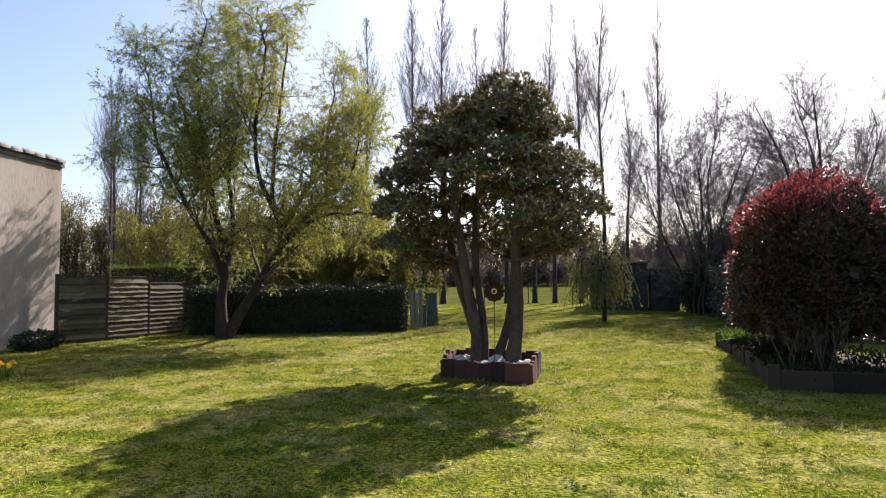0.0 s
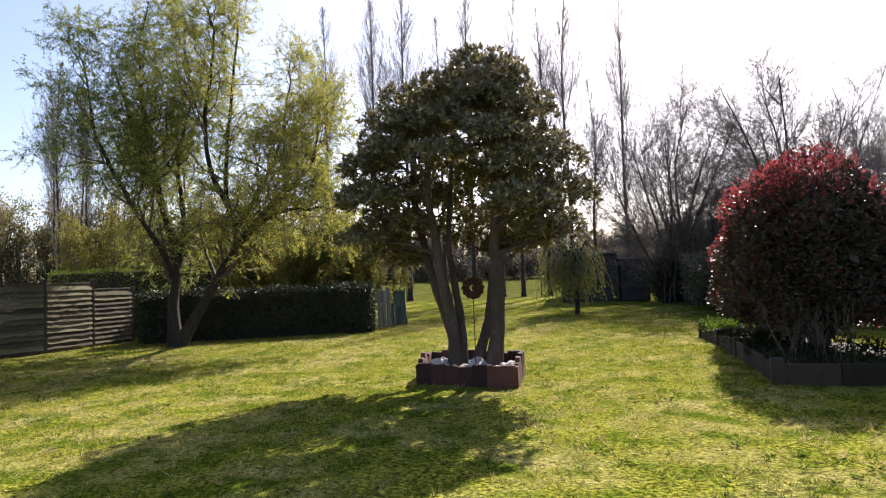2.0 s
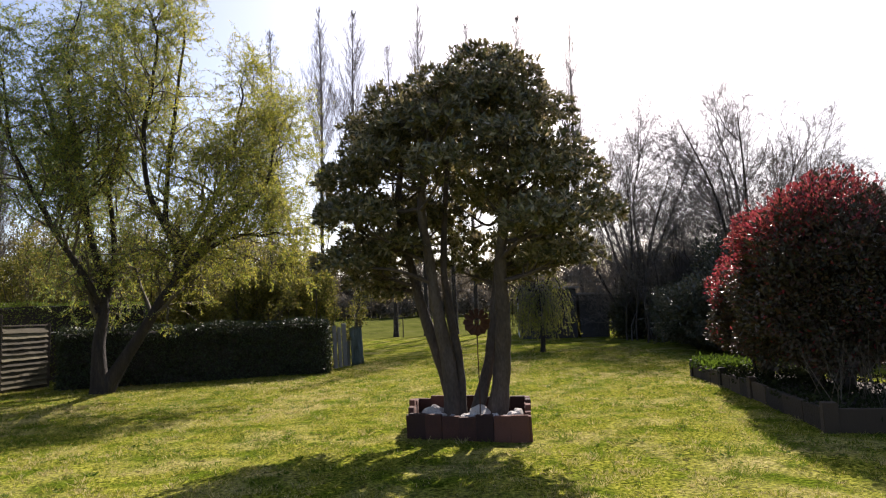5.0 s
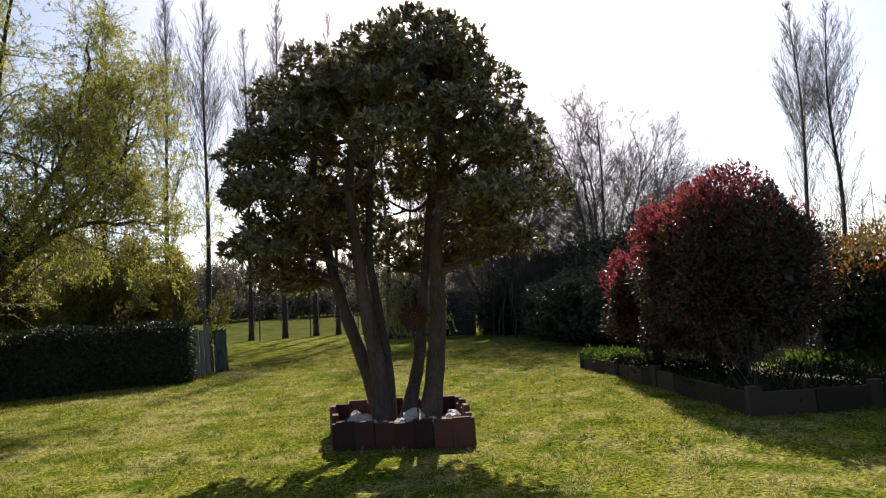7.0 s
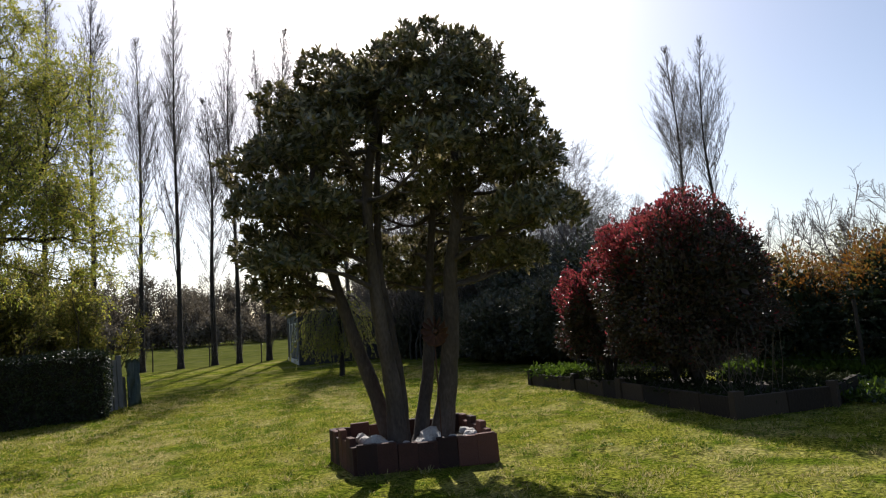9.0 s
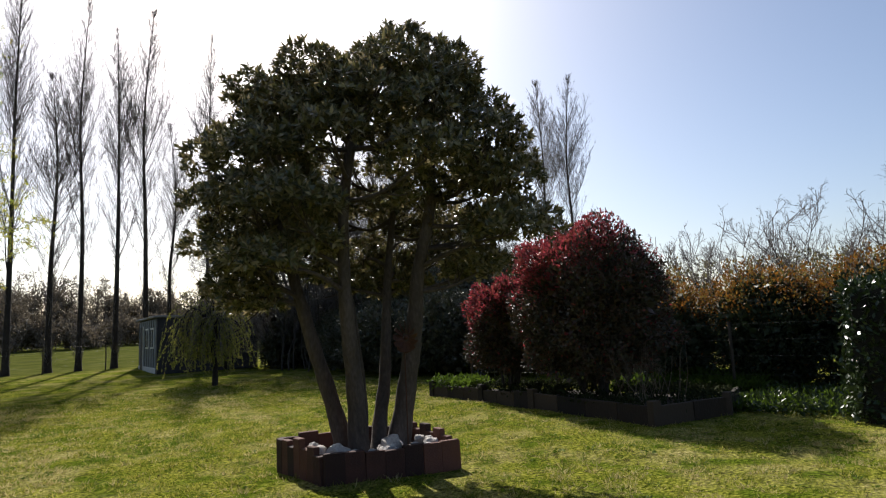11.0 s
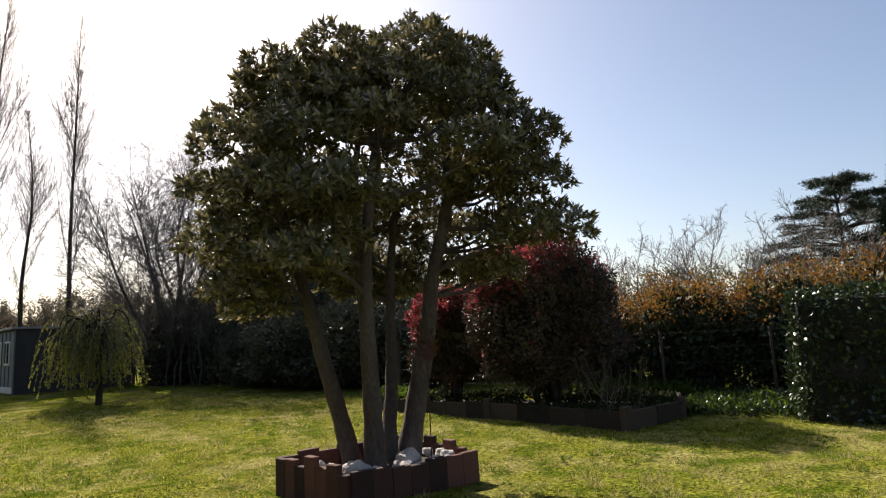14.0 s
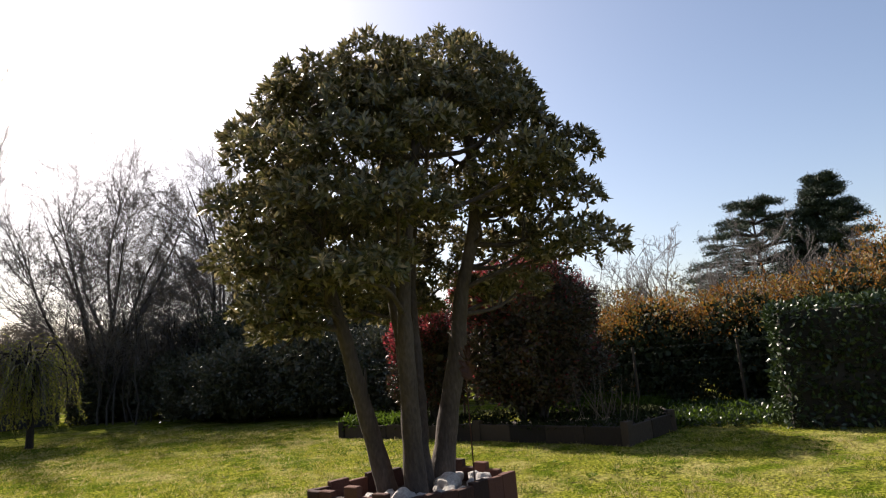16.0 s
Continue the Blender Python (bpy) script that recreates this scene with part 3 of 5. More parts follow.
def build_stones():
    rng = random.Random(9)
    spots = [(0.86, 10.22, 0.15), (0.28, 10.42, 0.13), (0.66, 10.12, 0.08), (1.22, 9.98, 0.09), (1.32, 10.12, 0.08), (0.42, 10.62, 0.09), (0.98, 10.02, 0.07),
             (0.76, 10.28, 0.06), (0.33, 10.78, 0.08), (0.50, 10.14, 0.07), (1.10, 9.92, 0.06), (0.72, 10.02, 0.06), (0.40, 10.30, 0.07), (1.38, 10.32, 0.07), (0.40, 11.0, 0.08)]
    meshes = [stone(i, 1.0) for i in range(5)]
    for i, (x, y, s) in enumerate(spots):
        ob = new("white_stone", meshes[i % 5])
        ob.matrix_basis = Matrix.LocRotScale((x, y, 0.18 + s * 0.40), Euler((rng.uniform(-0.3, 0.3), rng.uniform(-0.3, 0.3), rng.uniform(0, 6))), (s, s, s))
        tagged(ob, "rough white quartz stone lying in the planter", "stone", "stones in the planter")


build_stones()


def spline(points, n):
    pts = np.array(points, float)
    t = np.linspace(0, len(pts) - 1, n)
    out = []
    for u in t:
        i = int(min(u, len(pts) - 2))
        f = u - i
        p0, p1, p2, p3 = pts[max(i - 1, 0)], pts[i], pts[i + 1], pts[min(i + 2, len(pts) - 1)]
        out.append(0.5 * (2 * p1 + (p2 - p0) * f + (2 * p0 - 5 * p1 + 4 * p2 - p3) * f * f + (3 * p1 - p0 - 3 * p2 + p3) * f ** 3))
    return np.array(out)


# crown outline by height: mean radius, then its first and second harmonics round the axis
CROWN = [
    (1.6, 1.25, 0.00, 0.10, 0.00, 0.00), (2.0, 1.86, -0.04, 0.10, -0.01, -0.05), (2.4, 2.06, -0.05, 0.03, -0.08, -0.08), (2.8, 2.00, 0.04, 0.06, 0.00, -0.11),
    (3.2, 1.83, -0.08, 0.06, -0.05, -0.13), (3.6, 1.69, 0.00, 0.13, -0.12, -0.11), (4.0, 1.54, 0.00, 0.18, -0.09, -0.06), (4.3, 1.35, 0.06, 0.17, -0.10, -0.06),
    (4.55, 1.10, 0.12, 0.04, -0.12, -0.07), (4.75, 0.68, 0.20, -0.06, -0.10, 0.00), (4.92, 0.20, 0.25, -0.18, 0.00, 0.00)]


def crown_radius(z, a):
    rows = np.array(CROWN)
    c = [np.interp(z, rows[:, 0], rows[:, k]) for k in range(1, 6)]
    return c[0] + c[1] * math.cos(a) + c[2] * math.sin(a) + c[3] * math.cos(2 * a) + c[4] * math.sin(2 * a)


def build_magnolia():
    rng = rng_of(21)
    bx, by = 0.75, 10.35
    t = thing("magnolia_tree", (bx, by, 0.15), "rounded evergreen magnolia with several grey trunks and dark glossy leaves", "tree")
    o = np.array([bx, by, 0.15])
    stems = [
        ([(0.65, 10.74, 0.1), (0.58, 10.80, 0.5), (0.47, 10.84, 0.9), (0.34, 10.87, 1.3), (0.23, 10.90, 1.7), (0.15, 10.97, 2.1), (0.0, 11.1, 3.0), (0.12, 11.0, 4.0)], 0.092),
        ([(0.54, 10.40, 0.1), (0.55, 10.42, 0.5), (0.51, 10.40, 0.9), (0.43, 10.36, 1.3), (0.36, 10.32, 1.7), (0.31, 10.28, 2.1), (0.2, 10.1, 2.9), (0.35, 10.0, 3.8)], 0.100),
        ([(0.66, 10.49, 0.1), (0.68, 10.50, 0.5), (0.66, 10.49, 0.9), (0.60, 10.48, 1.3), (0.55, 10.48, 1.7), (0.52, 10.52, 2.1), (0.6, 10.6, 3.1), (0.7, 10.5, 4.1)], 0.070),
        ([(0.81, 10.40, 0.1), (0.98, 10.53, 0.5), (1.10, 10.57, 0.9), (1.17, 10.60, 1.4), (1.30, 10.66, 2.2), (1.4, 10.6, 3.1)], 0.082),
        ([(1.11, 10.42, 0.1), (1.17, 10.36, 0.5), (1.20, 10.29, 0.9), (1.20, 10.19, 1.3), (1.18, 10.10, 1.7), (1.16, 10.02, 2.1), (1.2, 9.8, 3.0), (1.1, 9.8, 4.2)], 0.116),
    ]
    for pts, r in stems:
        p = spline(pts, 26) - o
        rad = r * (1.0 + 0.40 * np.exp(-np.linspace(0, 9, 26) * 1.6)) * (1 - 0.60 * np.linspace(0, 1, 26) ** 1.5)
        rad = rad * (1 + 0.05 * np.sin(np.arange(26) * 1.7 + r * 90))
        v, q = tubes(p[None], rad[None], 14)
        part("trunk", quick("trunk", v, q, M_BARK, smooth=True), t)
    # clumps of foliage round the dome
    cx, cy = 0.75, 10.3

    cl = [np.array(c) for c in ((1.04, 9.98, 4.57, 0.46), (1.20, 9.62, 4.32, 0.44), (0.25, 11.28, 4.12, 0.44), (0.66, 10.5, 4.24, 0.42), (0.85, 9.35, 3.92, 0.40), (-0.15, 11.3, 1.78, 0.32), (1.78, 10.9, 2.02, 0.34), (0.9, 11.25, 2.12, 0.36), (-0.1, 10.35, 2.35, 0.34), (0.38, 10.72, 4.14, 0.47), (1.32, 9.75, 4.08, 0.46), (0.64, 10.35, 4.24, 0.48), (0.12, 11.12, 4.0, 0.46), (1.5, 9.45, 3.78, 0.46), (-0.12, 11.35, 3.6, 0.46), (0.95, 9.7, 2.9, 0.34), (0.3, 10.8, 2.8, 0.36), (1.5, 10.7, 2.95, 0.38), (0.6, 11.3, 2.8, 0.38), (1.9, 11.3, 2.25, 0.42), (1.55, 11.6, 2.4, 0.42), (2.2, 10.7, 2.35, 0.40), (1.45, 11.2, 1.98, 0.34), (1.35, 8.95, 2.95, 0.42), (1.6, 9.2, 3.25, 0.42), (1.0, 8.85, 3.3, 0.40),
                                (-0.62, 10.5, 2.74, 0.46), (-0.42, 11.25, 2.42, 0.46), (-0.36, 11.2, 1.95, 0.36), (0.08, 11.62, 2.35, 0.44), (0.02, 11.5, 2.95, 0.46), (-0.5, 10.6, 2.15, 0.38),
                                (2.0, 9.42, 2.62, 0.46), (1.32, 8.8, 2.42, 0.46), (2.12, 9.95, 2.62, 0.40), (1.72, 9.6, 2.12, 0.36))]
    k = 0
    while len(cl) < 88 and k < 30000:
        k += 1
        z = rng.uniform(2.05, 4.22)
        a = rng.uniform(0, 2 * np.pi)
        size = rng.uniform(0.32, 0.46)
        rr = max(0.0, crown_radius(z, a) * rng.uniform(0.96, 1.03) - size * 1.12 - 0.02)
        c = np.array([cx + rr * np.cos(a), cy + rr * np.sin(a), z])
        deg = math.degrees(a) % 360
        if z < 2.5 and not (290 < deg < 352 or 104 < deg < 188):
            continue
        if z < 2.95 and 200 < deg < 285:
            continue
        if 2.72 < z < 3.05 and (150 < deg < 285 or 20 < deg < 100):
            continue
        if all(np.linalg.norm((c - d[:3]) * np.array([1, 1, 1.25])) > 0.58 for d in cl):
            cl.append(np.array([*c, size]))
    for i in range(3):
        z = rng.uniform(3.6, 4.1)
        a, rr = rng.uniform(0, 6.28), rng.uniform(0.2, 0.8)
        cl.append(np.array([cx + rr * np.cos(a), cy + rr * np.sin(a), z, 0.36]))
    cl = np.array(cl)
    # limbs from the stems to the clumps
    limbs, rad = [], []
    stem_pts = np.concatenate([spline(p, 26)[11:] for p, _ in stems])
    stem_pts = stem_pts[stem_pts[:, 2] > 1.75]
    for c in cl:
        d = np.linalg.norm(stem_pts - c[:3], axis=1) + 1.2 * np.maximum(0, stem_pts[:, 2] - c[2] + 0.22)
        s = stem_pts[np.argmin(d)]
        e = c[:3] - np.array([0, 0, 0.05])
        mid = (s + e) / 2 + np.array([0, 0, -0.12 if c[2] > 2.6 else 0.04]) + rng.normal(size=3) * 0.06
        limbs.append(spline([s, mid, e], 8) - o)
        rad.append(np.linspace(0.032, 0.010, 8))
    limbs, rad = np.array(limbs), np.array(rad)
    twP, twR = grow(limbs, rad, rng, 5, (0.45, 1.0), (25, 70), (0.2, 0.42), 4, 0.15, 0.15, 0.6, 0.5, minr=0.004)
    for i in range(len(limbs)):
        v, q = join(tubes(limbs[i:i + 1], rad[i:i + 1], 6), tubes(twP[5 * i:5 * i + 5], twR[5 * i:5 * i + 5], 4))
        part("limb", quick("limb", v, q, M_BARK, smooth=True), t)
    # rosettes of long leaves at the shoot tips
    tips, ways = [], []
    for c in cl:
        n = int(1250 * c[3] ** 2) + 10
        d = ball(rng, n)
        d = d[d[:, 2] > -0.22 + 0.25 * (rng.random(len(d)) - 0.5)]
        lump = 1 + 0.16 * fbm(d, 2.6, int(c[0] * 50))
        tips.append(c[:3] + d * np.array([1.12, 1.12, 0.68]) * c[3] * (lump * np.where(rng.random(len(d)) < 0.75, rng.uniform(0.9, 1.04, len(d)), rng.uniform(0.5, 0.9, len(d))))[:, None])
        out = unit(tips[-1] - np.array([cx, cy, 2.6]))
        ways.append(unit(d * 0.9 + out * 0.4 + np.array([0, 0, 0.40])))
    tips, ways = np.concatenate(tips), np.concatenate(ways)
    per = 11
    tip = np.repeat(tips, per, 0)
    shoot = np.repeat(ways, per, 0)
    way = unit(shoot * 0.62 + ball(rng, len(tip)) * 0.9)
    tip = tip - shoot * rng.uniform(0, 0.05, (len(tip), 1))
    v, q = leaves(tip - o, way, 0.088, 0.36, rng, 0.3, face=shoot)
    # random whole leaves take the pale underside tone that also paints highlights
    idx = np.repeat(rng.random(len(tip)) < 0.18, 4).astype(int)
    part("crown", quick("crown", v, q, [M_MAGNOLIA, M_MAGNOLIA_PALE], idx), t, "dense clumps of long leathery leaves")


build_magnolia()


def build_spinner():
    t = thing("wind_spinner", (0.80, 9.92, 0.15), "rusty metal garden wind spinner on a thin rod in the planter", "garden ornament")
    v, q = tubes(np.array([[(0, 0, 0), (0.004, 0, 0.5), (0, 0, 1.22)]]), np.full((1, 3), 0.007), 6)
    part("rod", quick("rod", v, q, M_RUST, smooth=True), t)
    bm = bmesh.new()
    bmesh.ops.create_uvsphere(bm, u_segments=10, v_segments=6, radius=0.028, matrix=Matrix.Translation((0, -0.03, 1.22)))
    part("hub", from_bm("hub", bm, M_RUST, True), t)
    bm = bmesh.new()
    p = [bm.verts.new(c) for c in ((0.045, 0, -0.02), (0.15, 0.012, -0.048), (0.172, 0.016, 0.0), (0.15, -0.010, 0.048), (0.045, 0, 0.02))]
    f = bm.faces.new(p)
    g = bmesh.ops.extrude_face_region(bm, geom=[f])
    for e in g["geom"]:
        if isinstance(e, bmesh.types.BMVert):
            e.co.y += 0.003
    me = from_bm("vane", bm, M_RUST)
    for i in range(12):
        part("vane", me, t, m=Matrix.Translation((0, -0.03, 1.22)) @ pose(0, 0, 0, 0, i * 30, 0) @ pose(0, 0, 0, 28, 0, 0))


build_spinner()

# ---------------------------------------------------------------- shrubs


def shrub(name, loc, size, label, count, leaf, mats, colour, seed, stems=9, low=0.25, category="shrub", lumps=0.16, width=0.45, heart=0.72, flat=True, sprigs=0):
    """A rounded shrub: stems from the ground, a twiggy heart and a thick skin of leaves. colour(p, rng) picks each leaf's material."""
    rng = rng_of(seed)
    t = thing(name, loc, label, category)
    rx, ry, h = size
    st = []
    for i in range(stems):
        a = rng.uniform(0, 2 * np.pi)
        e = np.array([np.cos(a) * rx, np.sin(a) * ry, 0]) * rng.uniform(0.15, 0.6) + np.array([0, 0, h * rng.uniform(0.55, 0.85)])
        b = np.array([np.cos(a) * rx, np.sin(a) * ry, 0]) * 0.16
        st.append(spline([b, b * 0.5 + e * 0.45 + rng.normal(size=3) * 0.08, e], 8))
    P, R = np.array(st), np.repeat(np.linspace(0.035, 0.01, 8)[None], stems, 0)
    P2, R2 = grow(P, R, rng, 10, (0.3, 1), (20, 70), (0.5 * h * 0.4, 0.4 * h), 6, 0.1, 0.12, 0.6)
    v, q = join(tubes(P, R, 6), tubes(P2, R2, 4))
    part("stemwork", quick("stemwork", v, q, M_TWIG), t)
    d = ball(rng, count)
    d = d[d[:, 2] > -0.75]
    lump = fbm(d, 2.3, seed) * lumps * 1.6 + fbm(d, 5.0, seed + 3) * lumps * 0.8
    shell = (1 + lump) * (1 - np.abs(rng.normal(size=len(d))) * 0.10) * np.where(rng.random(len(d)) < heart * 0.35, rng.uniform(0.55, 0.95, len(d)), 1.0)
    mid = h * (0.5 + low / 2)
    sq = np.array([rx, ry, h - mid])
    # squarer than a ball, as clipped shrubs are
    dd = np.sign(d) * np.abs(d) ** 0.82
    p = dd * sq * shell[:, None] + np.array([0, 0, mid])
    p[:, 2] = np.maximum(p[:, 2], 0.05)
    way = unit(d * 0.7 + ball(rng, len(d)) * 0.8 + np.array([0, 0, 0.25]))
    v, q = leaves(p, way, leaf, width, rng, flat=flat)
    idx = np.repeat(colour(p, rng), 2 if flat else 4)
    m = count // 2
    hp = ball(rng, m) * rng.uniform(0.45, 0.86, (m, 1)) * sq + np.array([0, 0, mid])
    hp[:, 2] = np.maximum(hp[:, 2], 0.06)
    v2, q2 = leaves(hp, ball(rng, m), leaf * 2.3, 0.65, rng, flat=True)
    v, q = join((v, q), (v2, q2))
    idx = np.concatenate([idx, np.zeros(len(q2), int)])
    if sprigs:
        # young shoots standing out of the clipped top
        u = ball(rng, sprigs * 4)
        u = u[u[:, 2] > 0.35][:sprigs]
        b = np.sign(u) * np.abs(u) ** 0.82 * sq * 0.96 + np.array([0, 0, mid])
        e = b + unit(u * 0.5 + np.array([0, 0, 1.0]) + rng.normal(size=u.shape) * 0.25) * rng.uniform(0.10, 0.34, (len(u), 1))
        sp = np.stack([b, (b + e) / 2 + rng.normal(size=u.shape) * 0.01, e], 1)
        tv, tq = tubes(sp, np.repeat(np.array([[0.005, 0.004, 0.002]]), len(sp), 0), 4)
        part("young_growth", quick("young_growth", tv, tq, M_TWIG), t, "thin young shoots", kind="stuff")
        lp, lw = along(sp, rng, 16, (0.15, 1))
        v3, q3 = leaves(lp, unit(lw * 0.6 + ball(rng, len(lp)) * 0.8), leaf * 0.85, width * 0.8, rng, flat=flat)
        v, q = join((v, q), (v3, q3))
        idx = np.concatenate([idx, np.ones(len(q3), int)])
    part("foliage", quick("foliage", v, q, mats, idx), t)
    return t


def red_rule(h, lo=0.55):
    def rule(p, rng):
        up = p[:, 2] / h
        return (rng.random(len(p)) < np.clip((up - lo) * 3.2, 0.03, 0.95)).astype(int)
    return rule


def sunny_rule(h):
    """Young red leaves on the crown and on the sunny flanks."""
    def rule(p, rng):
        d = unit(p - np.array([0, 0, h * 0.45]))
        score = d @ np.array([-0.26, 0.28, 0.92])
        return (rng.random(len(p)) < np.clip((score - 0.56) * 2.3, 0.04, 0.85)).astype(int)
    return rule


shrub("photinia_shrub", (6.38, 10.82, 0.12), (1.30, 1.30, 3.02), "large clipped photinia shrub with red young leaves on top", 48000, 0.078, [M_PHOTINIA, M_PHOTINIA_RED], sunny_rule(2.9), 31, 14, 0.04, flat=False, lumps=0.17, sprigs=70)
shrub("photinia_shrub", (6.75, 12.95, 0.10), (0.72, 0.72, 2.3), "smaller photinia shrub with red young leaves in the raised bed", 18000, 0.08, [M_PHOTINIA, M_PHOTINIA_RED], sunny_rule(2.3), 32, 7, 0.12, flat=False, lumps=0.22, sprigs=20)

# ---------------------------------------------------------------- raised bed


def build_bed():
    t = thing("raised_bed", (5.8, 11.0, -0.05), "raised bed edged with weathered brown boards and posts", "raised bed")
    rng = random.Random(3)
    pts = BED
    for k, ((x0, y0), (x1, y1)) in enumerate(zip(pts, pts[1:])):
        L = math.hypot(x1 - x0, y1 - y0)
        ang = math.degrees(math.atan2(y1 - y0, x1 - x0))
        n = max(1, round(L / 0.62))
        for i in range(n):
            s = (i + 0.5) / n
            h = 0.28 + rng.uniform(-0.02, 0.02)
            part("board", box("board", (L / n - 0.006, 0.06, h), M_BED, (0, 0, h / 2), 0.006, 0.003, i + 20 * k), t,
                 m=pose(x0 + (x1 - x0) * s - 5.8, y0 + (y1 - y0) * s - 11.0, 0, rng.uniform(-2, 2), 0, ang))
        part("post", box("post", (0.16, 0.12, 0.36), M_BED, (0, 0, 0.18), 0.008, 0.003, k), t, m=pose(x0 - 5.8, y0 - 11.0, 0, 0, 0, ang))
    bm = bmesh.new()
    out = [*pts, (9.5, 8.9), (9.5, 15.2)]
    bm.faces.new([bm.verts.new((x - 5.8, y - 11.0, 0.18)) for x, y in out])
    bmesh.ops.triangulate(bm, faces=bm.faces[:])
    bmesh.ops.subdivide_edges(bm, edges=bm.edges[:], cuts=8, use_grid_fill=True)
    for v in bm.verts:
        far = min(1.0, max(0.0, (v.co.x - 0.6) / 2.2))
        v.co.z += 0.05 * noise.noise(v.co * 1.7) - 0.18 * far
    bmesh.ops.recalc_face_normals(bm, faces=bm.faces[:])
    part("soil", from_bm("soil", bm, M_SOIL, True), t, "dark soil with ground cover")


build_bed()


def ground_cover(name, x0, x1, y0, y1, n, height, leaf, mats, label, seed, z=0.18, poly=None, share=0.5, category="ground cover"):
    rng = rng_of(seed)
    x, y = rng.uniform(x0, x1, n), rng.uniform(y0, y1, n)
    if poly:
        k = inside(x, y, poly)
        x, y = x[k], y[k]
    clump = np.clip(0.55 + 0.6 * fbm(np.stack([x, y, 0 * x], 1), 1.3, seed), 0.12, 1.1)
    per = 7
    h = height * clump
    b = np.repeat(np.stack([x, y, np.full(len(x), z)], 1), per, 0)
    up = rng.random((len(b), 1)) * np.repeat(h, per)[:, None]
    p = b + np.concatenate([rng.normal(size=(len(b), 2)) * 0.06, up], 1)
    v, q = leaves(p, unit(ball(rng, len(p)) + np.array([0, 0, 0.5])), leaf, 0.42, rng, flat=True)
    ob = new(name, quick(name, v, q, mats, np.repeat(rng.random(len(p)) < share, 2).astype(int)))
    tagged(ob, label, category, kind="stuff")


BED_AREA = BED + [(9.4, 9.0), (9.4, 15.1)]
ground_cover("bed_plants", 4.6, 7.6, 8.4, 15.1, 1300, 0.20, 0.08, [M_COVER, M_COVER], "low dark ground-cover plants in the raised bed", 151, 0.16, BED_AREA)
ground_cover("weeds", 6.3, 9.2, 6.5, 9.2, 1500, 0.22, 0.10, [M_WEED, M_LAUREL], "fresh green weeds beside the raised bed", 152, -0.03, None, 0.6)
ground_cover("weeds", 6.2, 7.0, 13.6, 14.9, 260, 0.30, 0.10, [M_WEED, M_WEED], "fresh green weeds in the corner of the raised bed", 153, 0.16, BED_AREA)
ground_cover("tall_grass", 8.5, 10.6, 8.8, 11.6, 2600, 0.42, 0.16, [M_WEED, M_WEED], "tall fresh grass under the wire fence", 154, -0.02)

# ---------------------------------------------------------------- trees


def bare_tree(name, loc, height, label, seed, spread=0.55, mats=M_TWIG, levels=(9, 9, 8, 5), trunk_r=0.16, lean=(0, 0), upright=0.12, start=0.12):
    rng = rng_of(seed)
    t = thing(name, loc, label, "tree")
    stems = 9
    wide = height * spread * 0.62
    ps = []
    for k in range(stems):
        a = k * 2 * np.pi / stems + rng.uniform(-0.4, 0.4)
        e = wide * (0.2 if k == 0 else rng.uniform(0.45, 0.85))
        top = height * (0.82 if k == 0 else rng.uniform(0.55, 0.76))
        d = np.array([np.cos(a), np.sin(a)])
        w = rng.normal(size=(2, 2)) * 0.18
        ps.append(spline([(*(d * 0.12), -0.05), (*(d * 0.25 * e + w[0]), top * 0.34), (*(d * 0.62 * e + w[1]), top * 0.68), (*(d * e + np.array(lean)), top)], 14))
    p = np.array(ps)
    r = np.repeat(trunk_r * 0.5 * np.linspace(1.0, 0.10, 14)[None], stems, 0)
    # boughs reach evenly to a domed outline
    spots = levels[0] * stems
    k = np.arange(spots) + 0.5
    sz = 1 - k / spots * (1.0 + 0.35)
    a = k * 2.39996
    rad = np.sqrt(np.maximum(0, 1 - sz ** 2))
    e = np.stack([rad * np.cos(a) * wide * 1.15, rad * np.sin(a) * wide * 1.15, height * (0.5 + 0.5 * sz)], 1) * rng.uniform(0.55, 1.0, (spots, 1)) + rng.normal(size=(spots, 3)) * height * 0.02
    e[:, :2] += np.array(lean)
    pool = p[:, int(14 * start) + 1:12].reshape(-1, 3)
    P1 = []
    for c in e:
        d = np.linalg.norm(pool - c, axis=1) + 2.2 * np.maximum(0, pool[:, 2] - c[2] + height * 0.16) + rng.random(len(pool)) * height * 0.05
        s = pool[np.argmin(d)]
        P1.append(spline([s, s * 0.55 + c * 0.45 + rng.normal(size=3) * height * 0.016 - np.array([0, 0, height * 0.012]), c], 8))
    P1 = np.array(P1)
    R1 = np.repeat(np.maximum(trunk_r * 0.115 * np.linspace(1, 0.28, 8), 0.007)[None], spots, 0)
    P2, R2 = grow(P1, R1, rng, levels[1], (0.12, 1.0), (25, 72), (height * 0.09, height * 0.18), 6, upright * 0.7, 0.14, 0.55, 0.4, fall=0.35, minr=0.0075)
    P3, R3 = grow(P2, R2, rng, levels[2], (0.10, 1), (20, 62), (0.35, 0.70), 4, 0.05, 0.15, 0.6, 0.5, minr=0.0048, rel=True)
    P4, R4 = grow(P3, R3, rng, levels[3], (0.15, 1), (20, 55), (0.4, 0.8), 2, 0.05, 0.15, 0.7, 0.7, minr=0.0031, rel=True)
    for k in range(stems):
        v, q = tubes(p[k:k + 1], r[k:k + 1], 8)
        part("trunk", quick("trunk", v, q, M_TWIG, smooth=True), t)
    v, q = join(tubes(P1, R1, 4), tubes(P2, R2, 3), tubes(P3, R3, 3), tubes(P4, R4, 3))
    part("crown", quick("crown", v, q, mats), t, "open mesh of leafless twigs")
    return t


